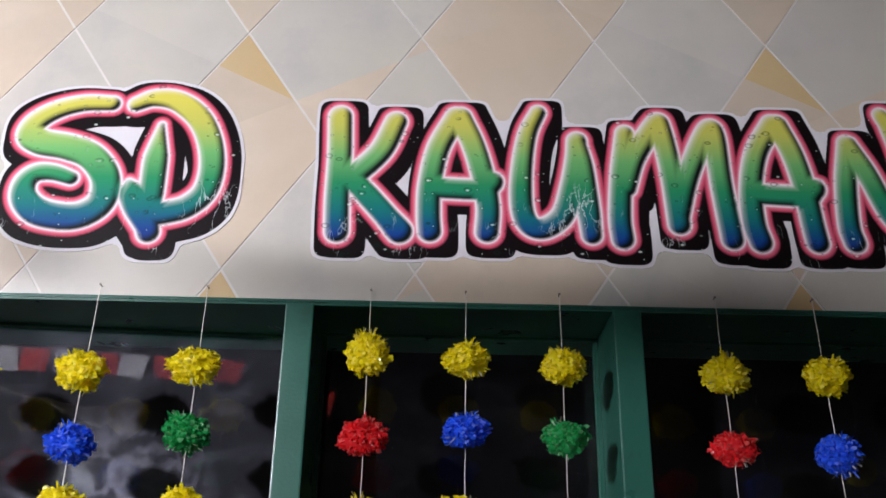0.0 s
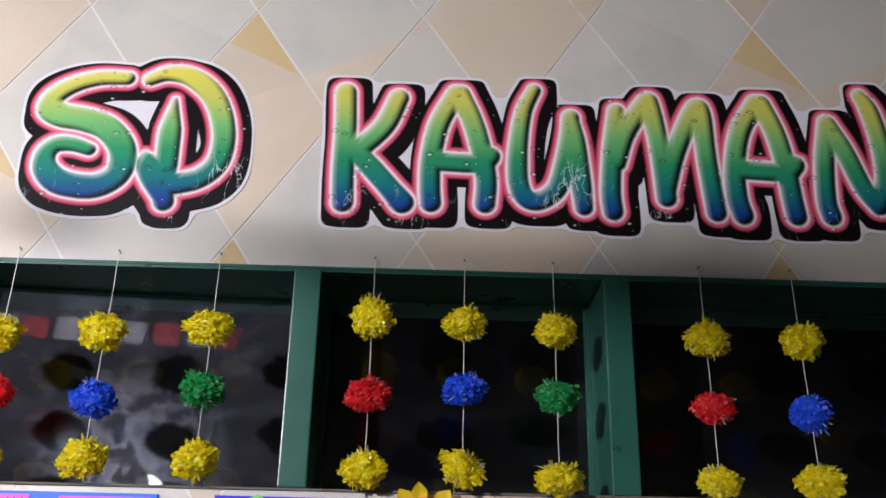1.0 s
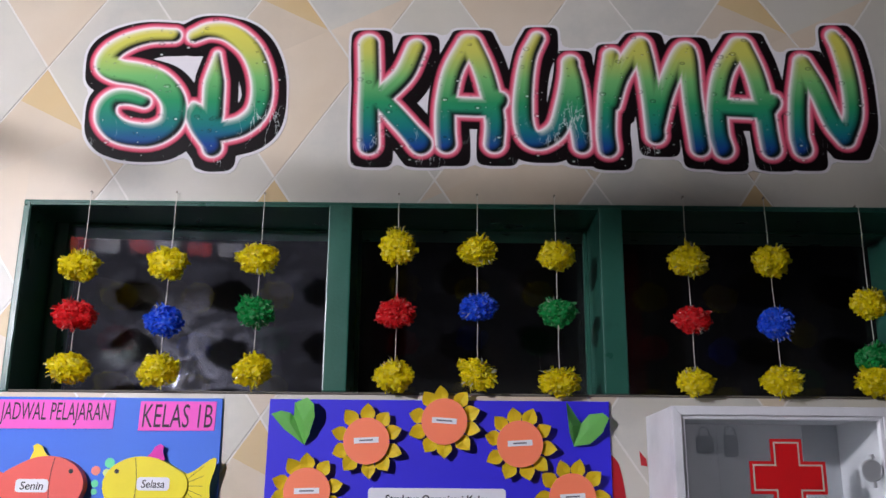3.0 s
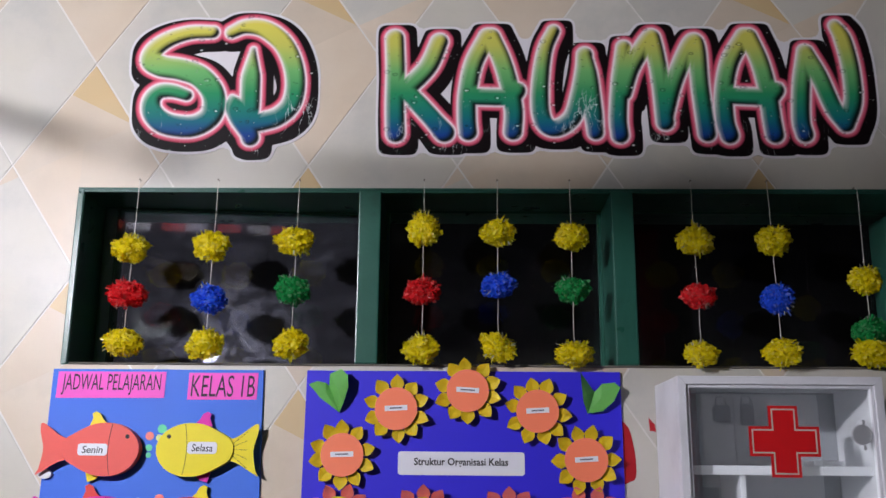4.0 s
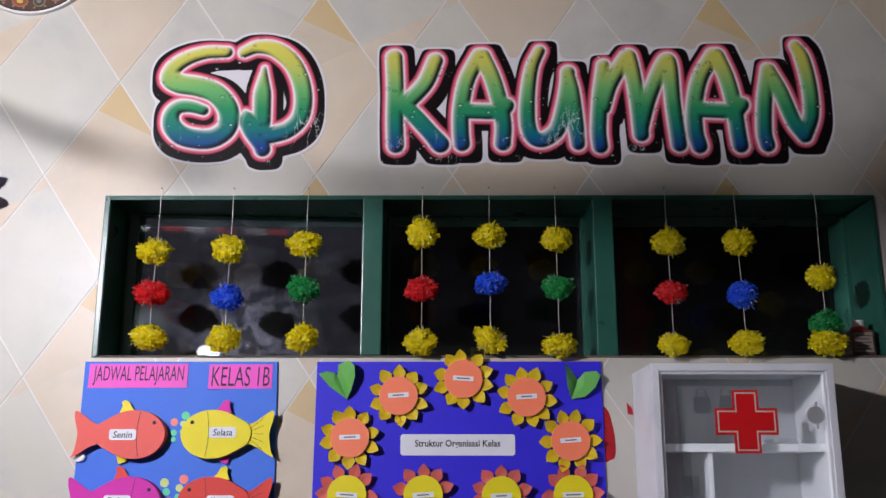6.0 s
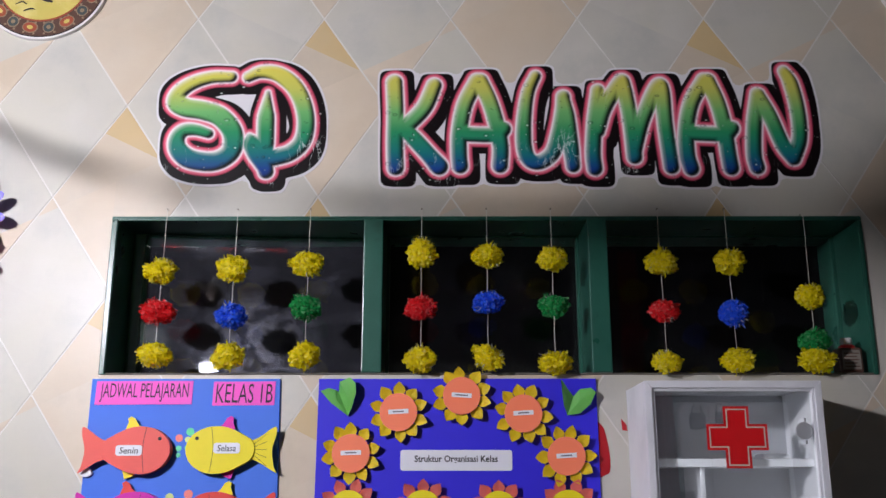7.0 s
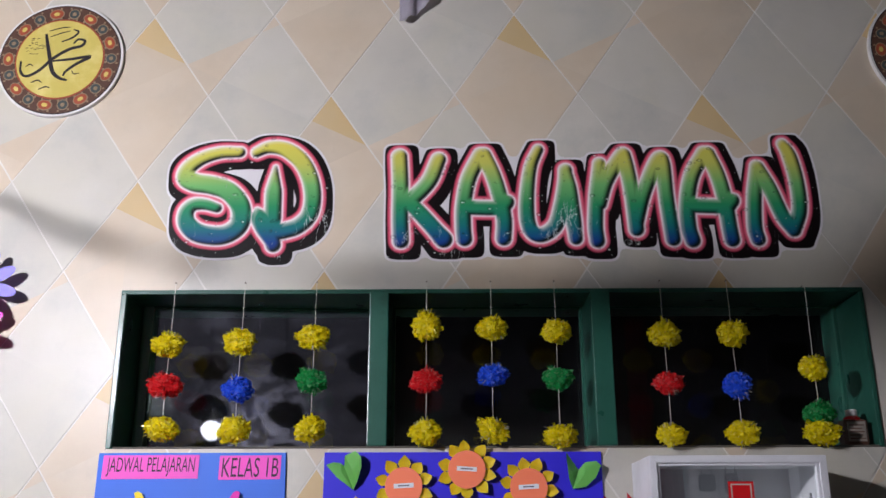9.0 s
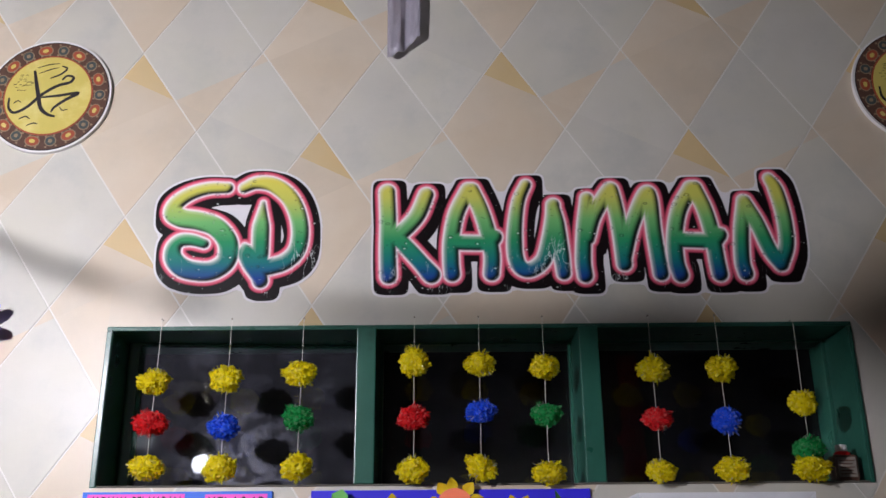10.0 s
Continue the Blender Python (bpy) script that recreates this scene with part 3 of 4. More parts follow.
letter_sign("SD", "glossy cut-out paper letters SD with pink rim stuck on wallpaper", -0.0001, -0.0016, 3, ((-0.0045, 0.001), (0.003, -0.001), (0.0115, -0.003), (0.0120, -0.0145), (0.003, -0.0150), (-0.0040, -0.0125)), 0.0098)
letter_sign(["K", "A", "U", "M", "A2", "N"], "glossy cut-out paper letters KAUMAN with pink rim stuck on wallpaper", -0.0001, -0.0016, 4, ((-0.0025, -0.0016), (0.004, -0.0012), (0.0125, -0.0012), (0.0125, -0.0125), (0.004, -0.0125), (-0.0025, -0.0115)), 0.0092)

# ---- pompom garlands ----
def pompom(name, colour, centre, rx, rz, tilt, parent, seed):
    """A lumpy tuft of crinkled, half-clear ribbon ends bound at the middle."""
    rng = random.Random(seed * 13 + 5)
    away = Vector((seed * 1.7, 3.1, 0))
    bm = bmesh.new()
    bmesh.ops.create_icosphere(bm, subdivisions=4, radius=0.80)

    def lump(d):
        return 1 + 0.28 * noise.noise(d * 1.5 + away) + 0.16 * noise.noise(d * 3.4 + away)

    for v in bm.verts:
        d = v.co.normalized()
        v.co *= lump(d) * (1 + 0.16 * abs(noise.noise(d * 7 + away)) + 0.08 * noise.noise(d * 16 + away))
    whisk = [Vector((rng.uniform(-0.8, 0.8), -0.3, rng.choice((-1, 1, 1)))).normalized() for k in range(3)]
    strips = 620
    for i in range(strips):
        h = 1 - 2 * (i + 0.5) / strips
        a = i * 2.399963 + rng.uniform(-0.6, 0.6)
        d = Vector((math.sqrt(1 - h * h) * math.cos(a), math.sqrt(1 - h * h) * math.sin(a), h))
        loose = max(d.dot(q) for q in whisk) > 0.95
        side = d.cross(Vector((rng.uniform(-1, 1), rng.uniform(-1, 1), rng.uniform(-1, 1)))).normalized()
        over = d.cross(side)
        lean, curl = rng.choice((-1, 1)) * rng.uniform(0.2, 0.8), rng.uniform(-0.05, 0.2)
        size = lump(d)
        reach = size * rng.uniform(0.86, 1.0) + (rng.uniform(0.05, 0.28) if loose else 0)
        width = rng.uniform(0.05, 0.11) * (0.4 if loose else 1.0)
        row = []
        for k, t in enumerate((0.0, 0.35, 0.7, 1.0)):
            mid = d * (0.70 * size + (reach - 0.70 * size) * (t - curl * t * t)) + over * lean * t * t * 0.28
            w = width * (0.7, 1.0, 1.0, 0.7)[k]
            skew = side + d * rng.uniform(-0.18, 0.18) + over * rng.uniform(-0.2, 0.2)
            crease = mid + over * w * rng.uniform(-0.5, 0.5)
            row.append((bm.verts.new(mid - w * skew), bm.verts.new(crease), bm.verts.new(mid + w * skew)))
        index = 2 if (loose and rng.random() < 0.22) else int(rng.random() < 0.30)
        for p, q in zip(row, row[1:]):
            for k in (0, 1):
                bm.faces.new((p[k], p[k + 1], q[k + 1], q[k])).material_index = index
    c, s = math.cos(radians(tilt)), math.sin(radians(tilt))
    for v in bm.verts:
        x, y, z = v.co.x * rx * 0.93, v.co.y * rx * 0.78, v.co.z * rz * 0.93
        v.co = (centre[0] + c * x - s * z, centre[1] + y, centre[2] + s * x + c * z)
    for f in bm.faces:
        f.smooth = True
    me = bpy.data.meshes.new(name)
    bm.to_mesh(me)
    bm.free()
    me.materials.append(RAFFIA[colour])
    me.materials.append(RAFFIA_PALE[colour])
    me.materials.append(RAFFIA_CLEAR)
    ob = new(name, me)
    ob.parent = parent
    return tagged(ob, colour + " plastic raffia tuft")


GARLANDS = (
    (-0.604, 2.0626, (("yellow", 1.937, 0.034, 0.027, 4), ("red", 1.859, 0.036, 0.026, -4), ("yellow", 1.777, 0.036, 0.027, -5))),
    (-0.466, 2.0626, (("yellow", 1.941, 0.034, 0.028, 8), ("blue", 1.851, 0.033, 0.026, -8), ("yellow", 1.774, 0.035, 0.028, 3))),
    (-0.324, 2.063, (("yellow", 1.950, 0.036, 0.027, 5), ("green", 1.866, 0.034, 0.028, 0), ("yellow", 1.776, 0.034, 0.027, 22))),
    (-0.107, 2.063, (("yellow", 1.971, 0.032, 0.032, 0), ("red", 1.866, 0.034, 0.026, 5), ("yellow", 1.768, 0.034, 0.028, 0))),
    (0.019, 2.063, (("yellow", 1.968, 0.034, 0.025, 3), ("blue", 1.876, 0.034, 0.024, -4), ("yellow", 1.772, 0.036, 0.024, -24))),
    (0.144, 2.063, (("yellow", 1.960, 0.032, 0.026, -3), ("green", 1.869, 0.032, 0.025, -5), ("yellow", 1.762, 0.035, 0.024, 4))),
    (0.352, 2.063, (("yellow", 1.954, 0.033, 0.029, -5), ("red", 1.860, 0.031, 0.024, -3), ("yellow", 1.763, 0.031, 0.024, -9))),
    (0.483, 2.063, (("yellow", 1.955, 0.034, 0.028, -6), ("blue", 1.857, 0.031, 0.028, 6), ("yellow", 1.767, 0.036, 0.024, 2))),
    (0.630, 2.0501, (("yellow", 1.888, 0.032, 0.027, -28), ("green", 1.803, 0.034, 0.024, 5), ("yellow", 1.767, 0.036, 0.028, 2))),
)
for index, (x, top, tufts) in enumerate(GARLANDS):
    g = thing("pompom_garland", (0, 0, 0), "white string with %s plastic raffia pompoms hanging before window" % ", ".join(t[0] for t in tufts), "garland", group="pompom garlands on the window")
    rng = random.Random(100 + index)
    low = tufts[-1][1]
    line = []
    for k in range(13):
        t = k / 12
        line.append((x + rng.uniform(-0.0004, 0.0004) + (0.006 * (1 - t) if index == 8 else 0), -0.006 - 0.012 * t, top - (top - low) * t))
    part("string", tube(bmesh.new(), line, 0.00065, 6), STRING, g)
    bm = bmesh.new()
    tube(bm, [(x, 0.004, top + 0.001), (x, -0.007, top + 0.0015)], 0.0008, 7)
    lathe(bm, (x, -0.007, top + 0.0015), [(0.0017, -0.0008), (0.0017, 0.0)], "y", 10)
    part("nail", bm, STEEL, g)
    for k, (colour, z, rx, rz, tilt) in enumerate(tufts):
        pompom("pompom", colour, (x, -0.018, z), rx, rz, tilt, g, index * 7 + k)


# ---- timetable board with fish ----
def soft_outline(pts, steps=5):
    p = [np.array(q) for q in pts]
    k = len(p)
    line = []
    for i in range(k):
        a, b, c, d = p[i - 1], p[i], p[(i + 1) % k], p[(i + 2) % k]
        for j in range(steps):
            t = j / steps
            line.append(tuple(0.5 * (2 * b + (c - a) * t + (2 * a - 5 * b + 4 * c - d) * t * t + (3 * b - a - 3 * c + d) * t ** 3)))
    return line


def rounded(x0, z0, x1, z1, r, n=4):
    pts = []
    for cx, cz, a0 in ((x1 - r, z1 - r, 0), (x0 + r, z1 - r, 90), (x0 + r, z0 + r, 180), (x1 - r, z0 + r, 270)):
        pts += [(cx + r * math.cos(radians(a0 + 90 * i / n)), cz + r * math.sin(radians(a0 + 90 * i / n))) for i in range(n + 1)]
    return pts


board = thing("timetable_board", (-0.544, 0, 1.734), "bright blue card timetable board with cut-paper fish under the window", "notice board")
board.location = (0, 0, 0)
part("backing_card", plate([(-0.721, 1.734), (-0.724, 1.30), (-0.362, 1.30), (-0.369, 1.734)], -0.0005, -0.005, 0.001), BLUE_CARD, board, "plain blue card")
for x0, x1, z0, z1, words in ((-0.711, -0.531, 1.686, 1.7295, "JADWAL PELAJARAN"), (-0.4925, -0.3775, 1.6845, 1.7285, "KELAS 1B")):
    strip = part("title_strip", plate([(x0, z1), (x0 - 0.001, z0), (x1 - 0.001, z0 + 0.001), (x1, z1 + 0.0005)], -0.005, -0.0065), PINK_CARD, board, "pink card strip with title")
    writing(words, (x0 + x1) / 2, (z0 + z1) / 2 + 0.0005, -0.0067, (z1 - z0) * 0.80, (x1 - x0) * 0.92, PURPLE_INK, strip, slant=0.08, bold=-0.008)


def fish(cx, cz, way, body, fin, word, word_drop=0.0, mark=True):
    """A padded paper fish; way is 1 where it looks towards +x."""
    f = part("fish", plate(soft_outline([(cx + way * u, cz + w) for u, w in
             ((0.061, 0.0), (0.050, 0.025), (0.022, 0.040), (-0.012, 0.040), (-0.045, 0.025), (-0.062, 0.012), (-0.062, -0.012),
              (-0.044, -0.026), (-0.010, -0.041), (0.024, -0.041), (0.050, -0.026))]), -0.006, -0.024, 0.0012), body, board, "padded cut-card fish")
    part("tail", plate(soft_outline([(cx + way * u, cz + w) for u, w in
         ((-0.054, 0.012), (-0.072, 0.022), (-0.100, 0.041), (-0.103, 0.028), (-0.096, 0.0), (-0.100, -0.030), (-0.104, -0.041), (-0.074, -0.023), (-0.054, -0.013))], 4),
         -0.0195, -0.0205), body, f)
    part("fin", plate([(cx - way * u, cz + w) for u, w in ((-0.006, 0.038), (0.004, 0.047), (0.010, 0.057), (0.017, 0.0605), (0.023, 0.057), (0.021, 0.050), (0.026, 0.037))], -0.013, -0.0145), fin, f)
    part("fin", plate([(cx - way * u, cz - w) for u, w in ((-0.002, 0.036), (0.010, 0.048), (0.022, 0.052), (0.027, 0.036))], -0.011, -0.0125), fin, f)
    part("eye", plate(disc(cx + way * 0.041, cz + 0.020, 0.0034, 0.0034, 14), -0.0238, -0.0246), INK, f)
    # pen lines: gill and tail rays
    bm = bmesh.new()
    tube(bm, [(cx + way * (0.018 - 0.007 * math.cos(a * 1.2)), -0.0242, cz + 0.040 * a) for a in [k / 6 - 1 for k in range(13)]], 0.00045, 4)
    part("pen_line", bm, INK, f)
    for k in range(5 if way < 0 else 0):
        a = (k - 2) * 0.011
        part("pen_line", tube(bmesh.new(), [(cx - way * 0.062, -0.0207, cz + a * 0.4), (cx - way * 0.086, -0.0207, cz + a * 1.3)], 0.0004, 4), INK, f)
    label_x = cx - way * 0.014 if way > 0 else cx + 0.014
    tag = part("name_tag", plate(rounded(label_x - 0.024, cz - 0.0085 + word_drop, label_x + 0.024, cz + 0.0105 + word_drop, 0.005), -0.0242, -0.0248), WHITE_CARD, f, "white paper tag with a day")
    writing(word, label_x, cz + 0.001 + word_drop, -0.025, 0.0115, 0.034, INK, tag, slant=0.15)
    return f


fish(-0.6215, 1.6035, 1, CORAL, YELLOW_CARD, "Senin", -0.002)
fish(-0.4720, 1.6040, -1, YELLOW_CARD, MAGENTA_CARD, "Selasa", 0.0015)
fish(-0.6225, 1.4880, 1, MAGENTA_CARD, RED_CARD, "Rabu")
fish(-0.4700, 1.4880, -1, RED_CARD, YELLOW_CARD, "Kamis")
for x, z, r, m in ((-0.5505, 1.6253, 0.0068, PEACH), (-0.5307, 1.6367, 0.0073, MINT), (-0.5343, 1.6225, 0.0055, LIME), (-0.5505, 1.6064, 0.0055, MINT), (-0.5350, 1.6084, 0.0045, MINT),
                   (-0.5505, 1.5948, 0.0045, MINT), (-0.5608, 1.5195, 0.0078, LIME), (-0.5268, 1.5255, 0.0080, PEACH), (-0.5339, 1.5106, 0.0065, LIME), (-0.5565, 1.5039, 0.0065, MINT),
                   (-0.5366, 1.4957, 0.0050, MINT), (-0.5520, 1.4910, 0.0045, PEACH)):
    part("paper_bubble", plate(disc(x, z, r, r, 18), -0.005, -0.0063), m, board)

part("paper_bubble", plate(disc(-0.7150, 1.5635, 0.0110, 0.0075, 20), -0.006, -0.012), WHITE_CARD, board, "white foam pad")

# ---- class chart with sunflowers ----
chart = thing("class_chart", (0, 0, 0), "royal blue card chart with paper sunflowers and green leaves", "notice board")
part("backing_card", plate([(-0.297, 1.734), (-0.300, 1.30), (0.222, 1.30), (0.220, 1.7345)], -0.0005, -0.005, 0.001), ROYAL_CARD, chart, "plain royal blue card")


def sunflower(cx, cz, turn, disc_mat, petal_mat, seed, bar=True):
    rng = random.Random(seed)
    head = part("flower_disc", plate(disc(cx, cz, 0.0345, 0.0345, 40), -0.0175, -0.0205, 0.0006), disc_mat, chart, "round paper flower centre")
    part("spacer", plate(disc(cx, cz, 0.022, 0.022, 20), -0.005, -0.0173), WHITE_CARD, head)
    for k in range(10):
        a = radians(turn + 36 * k + rng.uniform(-5, 5))
        ux, uz = math.cos(a), math.sin(a)
        length, width = rng.uniform(0.0535, 0.0570), rng.uniform(0.0108, 0.0122)
        lift = rng.uniform(0.001, 0.006)
        bm = bmesh.new()
        rows = []
        for t, w in ((0.0, 0.30), (0.2, 0.72), (0.45, 1.0), (0.65, 0.86), (0.85, 0.45), (1.0, 0.03)):
            r = 0.027 + (length - 0.027) * t
            y = -0.0155 - lift * t * t
            ring = []
            for s, dip in ((-1, 0.0), (0, 0.0014), (1, 0.0)):
                q = s * width * w
                ring.append(bm.verts.new((cx + ux * r - uz * q, y + dip * w, cz + uz * r + ux * q)))
            rows.append(ring)
        for p, q in zip(rows, rows[1:]):
            for s in (0, 1):
                bm.faces.new((p[s], p[s + 1], q[s + 1], q[s]))
        geom = bmesh.ops.solidify(bm, geom=list(bm.faces), thickness=0.0004)
        part("petal", bm, petal_mat, head)
    if bar:
        tilt = radians(rng.uniform(-4, 5))
        c, s = math.cos(tilt), math.sin(tilt)
        strip = [(cx + c * u - s * w, cz + s * u + c * w + 0.001) for u, w in ((-0.0185, -0.0042), (0.0185, -0.0042), (0.0185, 0.0042), (-0.0185, 0.0042))]
        card = part("name_strip", plate(strip, -0.0203, -0.0211), WHITE_CARD, head, "white paper strip")
        half = rng.uniform(0.009, 0.014)
        part("printed_bar", plate([(cx + c * u - s * w, cz + s * u + c * w + 0.001) for u, w in ((-half, -0.0011), (half, -0.0011), (half, 0.0011), (-half, 0.0011))], -0.0211, -0.0214), GREY_INK, card)
    return head


for k, (x, z) in enumerate(((-0.2329, 1.5975), (-0.1474, 1.6714), (-0.0311, 1.7012), (0.0821, 1.6690), (0.1587, 1.5925))):
    sunflower(x, z, (88, 92, 92, 64, 75)[k], ORANGE_CARD, GOLD_CARD, 20 + k)
for k, (x, z) in enumerate(((-0.2359, 1.4985), (-0.1020, 1.4985), (0.0347, 1.4970), (0.1603, 1.4990))):
    sunflower(x, z, (72, 90, 88, 74)[k], YELLOW_CARD, SALMON_CARD, 40 + k)
title = part("title_card", plate(rounded(-0.1435, 1.567, 0.061, 1.604, 0.005), -0.005, -0.0065), WHITE_CARD, chart, "white rounded title card")
writing("Struktur Organisasi Kelas", -0.0415, 1.5865, -0.0067, 0.0155, 0.152, INK, title, bold=0.012)


def paper_leaf(points, fold, lift, label):
    """A heart-shaped leaf folded along its middle: one lobe flat, the other standing up."""
    bm = bmesh.new()
    a, b = fold
    base = [bm.verts.new((a[0], -0.008, a[1])), bm.verts.new((b[0], -0.010, b[1]))]
    for side, up in ((points[0], lift[0]), (points[1], lift[1])):
        ring = [base[0]] + [bm.verts.new((x, -0.009 - up * math.sin(math.pi * (i + 1) / (len(side) + 1)), z)) for i, (x, z) in enumerate(side)] + [base[1]]
        mid = bm.verts.new(((a[0] + b[0]) / 2 * 0.5 + sum(p[0] for p in side) / len(side) * 0.5, -0.010 - up * 0.6, (a[1] + b[1]) / 2 * 0.5 + sum(p[1] for p in side) / len(side) * 0.5))
        for p, q in zip(ring, ring[1:]):
            bm.faces.new((p, q, mid))
        bm.faces.new((ring[-1], ring[0], mid))
    bmesh.ops.solidify(bm, geom=list(bm.faces), thickness=0.0005)
    return part("paper_leaf", bm, LEAF_CARD, chart, label)


paper_leaf(([(-0.2640, 1.7130), (-0.2780, 1.7155), (-0.2921, 1.7105), (-0.2720, 1.6880)], [(-0.2570, 1.7270), (-0.2371, 1.7346), (-0.2265, 1.7240), (-0.2250, 1.7060), (-0.2330, 1.6800)]),
           ((-0.2590, 1.7080), (-0.2409, 1.6654)), (0.006, 0.020), "folded green paper heart leaf")
paper_leaf(([(0.1524, 1.7320), (0.1530, 1.7100), (0.1560, 1.6850)], [(0.1880, 1.7140), (0.2080, 1.7160), (0.2170, 1.7080), (0.2060, 1.6860), (0.1880, 1.6700)]),
           ((0.1760, 1.7010), (0.1640, 1.6662)), (0.020, 0.010), "folded green paper heart leaf")

# ---- red paper bits beside the chart ----
bm = plate(soft_outline([(0.214, 1.650), (0.229, 1.647), (0.236, 1.625), (0.2405, 1.595), (0.240, 1.568), (0.232, 1.560), (0.214, 1.562)]), -0.0001, -0.0009)
tagged(link_mesh("red_sticker", bm, STICKER_RED), "red glossy sticker half hidden behind the blue chart", "sticker")
tagged(link_mesh("red_sticker", plate([(0.2640, 1.6610), (0.2735, 1.6500), (0.2752, 1.6385), (0.2655, 1.6400)], -0.0001, -0.0009), STICKER_RED), "small red pointed sticker beside the white cabinet", "sticker")

# ---- first-aid cabinet ----
CX0, CX1, CZ0, CZ1, CF = 0.2755, 0.5740, 1.180, 1.7125, -0.167
cab = thing("first_aid_cabinet", (0, 0, 0), "white wall cabinet with glass door and red cross", "cabinet")
t = 0.011
part("side_panel", boxed((CX0, CF + 0.018, CZ0), (CX0 + t, -0.002, CZ1), 0.0012), WHITE, cab)
part("side_panel", boxed((CX1 - t, CF + 0.018, CZ0), (CX1, -0.002, CZ1), 0.0012), WHITE, cab)
part("top_panel", boxed((CX0 + t, CF + 0.018, CZ1 - t), (CX1 - t, -0.002, CZ1 - 0.0005), 0.0008), WHITE, cab)
part("bottom_panel", boxed((CX0 + t, CF + 0.018, CZ0 + 0.0005), (CX1 - t, -0.002, CZ0 + t), 0.0008), WHITE, cab)
part("back_panel", boxed((CX0 + t, -0.007, CZ0 + t), (CX1 - t, -0.003, CZ1 - t)), GREY_BOARD, cab, "grey inner back board")
part("shelf", boxed((CX0 + t, -0.130, 1.571), (CX1 - t, -0.007, 1.5845), 0.001), WHITE, cab, "white inner shelf")
part("divider", boxed((0.372, -0.118, CZ0 + t), (0.380, -0.007, 1.571), 0.001), WHITE, cab)
part("paper_pad", boxed((0.478, -0.1295, 1.5848), (0.524, -0.085, 1.5925), 0.001), WHITE_CARD, cab, "small white paper pad on the shelf")
door = part("door", bmesh.new(), WHITE, cab, "white framed glass door")
stile = 0.0125


def mitred(x0, x1, z0, z1, w, y0, y1, name, parent):
    """Four mitred rails round an opening, y0 in front."""
    o, i = [(x0, z0), (x1, z0), (x1, z1), (x0, z1)], [(x0 + w, z0 + w), (x1 - w, z0 + w), (x1 - w, z1 - w), (x0 + w, z1 - w)]
    for k in range(4):
        j = (k + 1) % 4
        part(name, plate([o[k], o[j], i[j], i[k]], y1, y0, 0.0008), WHITE, parent)


mitred(CX0, CX1, CZ0, CZ1, stile, CF, CF + 0.0165, "door_rail", door)
mitred(CX0 + stile, CX1 - stile, CZ0 + stile, CZ1 - stile, 0.005, CF + 0.0035, CF + 0.0150, "door_bead", door)
part("glass", boxed((CX0 + stile + 0.002, CF + 0.0085, CZ0 + stile + 0.002), (CX1 - stile - 0.002, CF + 0.0115, CZ1 - stile - 0.002)), CABINET_GLASS, door, "clear cabinet glass").visible_shadow = False


def cross_outline(cx, cz, reach, arm):
    a, r = arm, reach
    return [(cx + x, cz + z) for x, z in ((-a, r), (a, r), (a, a), (r, a), (r, -a), (a, -a), (a, -r), (-a, -r), (-a, -a), (-r, -a), (-r, a), (-a, a))]


cross = part("red_cross", plate(cross_outline(0.4280, 1.619, 0.0510, 0.0214), CF + 0.0083, CF + 0.0078), RED_FILM, door, "red film cross with pale inner outline")
bm = bmesh.new()
outer, inner = cross_outline(0.4280, 1.619, 0.0470, 0.0174), cross_outline(0.4280, 1.619, 0.0447, 0.0151)
for k in range(12):
    j = (k + 1) % 12
    bm.faces.new([bm.verts.new((x, CF + 0.0074, z)) for x, z in (outer[k], outer[j], inner[j], inner[k])])
part("inner_outline", bm, WHITE_FILM, cross)
knob = part("lock", lathe(bmesh.new(), (0.5395, CF + 0.0083, 1.629), [(0.0145, 0.0), (0.0150, -0.002), (0.0140, -0.0045), (0.0125, -0.0048), (0.0120, -0.0042)], "y", 28), CHROME, door, "round chrome lock plate", smooth=False)
part("latch", boxed((0.5380, CF - 0.002, 1.6435), (0.5420, CF + 0.0080, 1.6500), 0.001), CHROME, knob)
part("latch", boxed((0.5385, CF + 0.001, 1.6070), (0.5425, CF + 0.0080, 1.6140), 0.001), CHROME, knob)

# ---- small bottle on the sill ----
bottle = thing("medicine_bottle", (0, 0, 0), "small brown labelled bottle with white cap on window sill", "bottle")
part("body", boxed((0.684, 0.008, IN_B), (0.729, 0.044, 1.795), 0.006), BOTTLE_BROWN, bottle)
part("label", boxed((0.6895, 0.0068, 1.753), (0.7235, 0.0078, 1.790)), BOTTLE_GREY, bottle, "grey printed label")
bm = bmesh.new()
for k in range(5):
    box(bm, (0.6925, 0.0062, 1.7575 + 0.0062 * k), (0.7205 - 0.004 * (k % 2), 0.0066, 1.7595 + 0.0062 * k))
part("printed_bar", bm, BOTTLE_BROWN, bottle)
part("shoulder", lathe(bmesh.new(), (0.707, 0.026, 1.794), [(0.0165, 0.0), (0.0150, 0.005), (0.0105, 0.008)], "z", 20), RED_FILM, bottle, "red shoulder band")
part("cap", lathe(bmesh.new(), (0.707, 0.026, 1.8015), [(0.0105, 0.0), (0.0110, 0.001), (0.0110, 0.0115), (0.0095, 0.0130)], "z", 22), MEDAL_WHITE, bottle, "white screw cap")


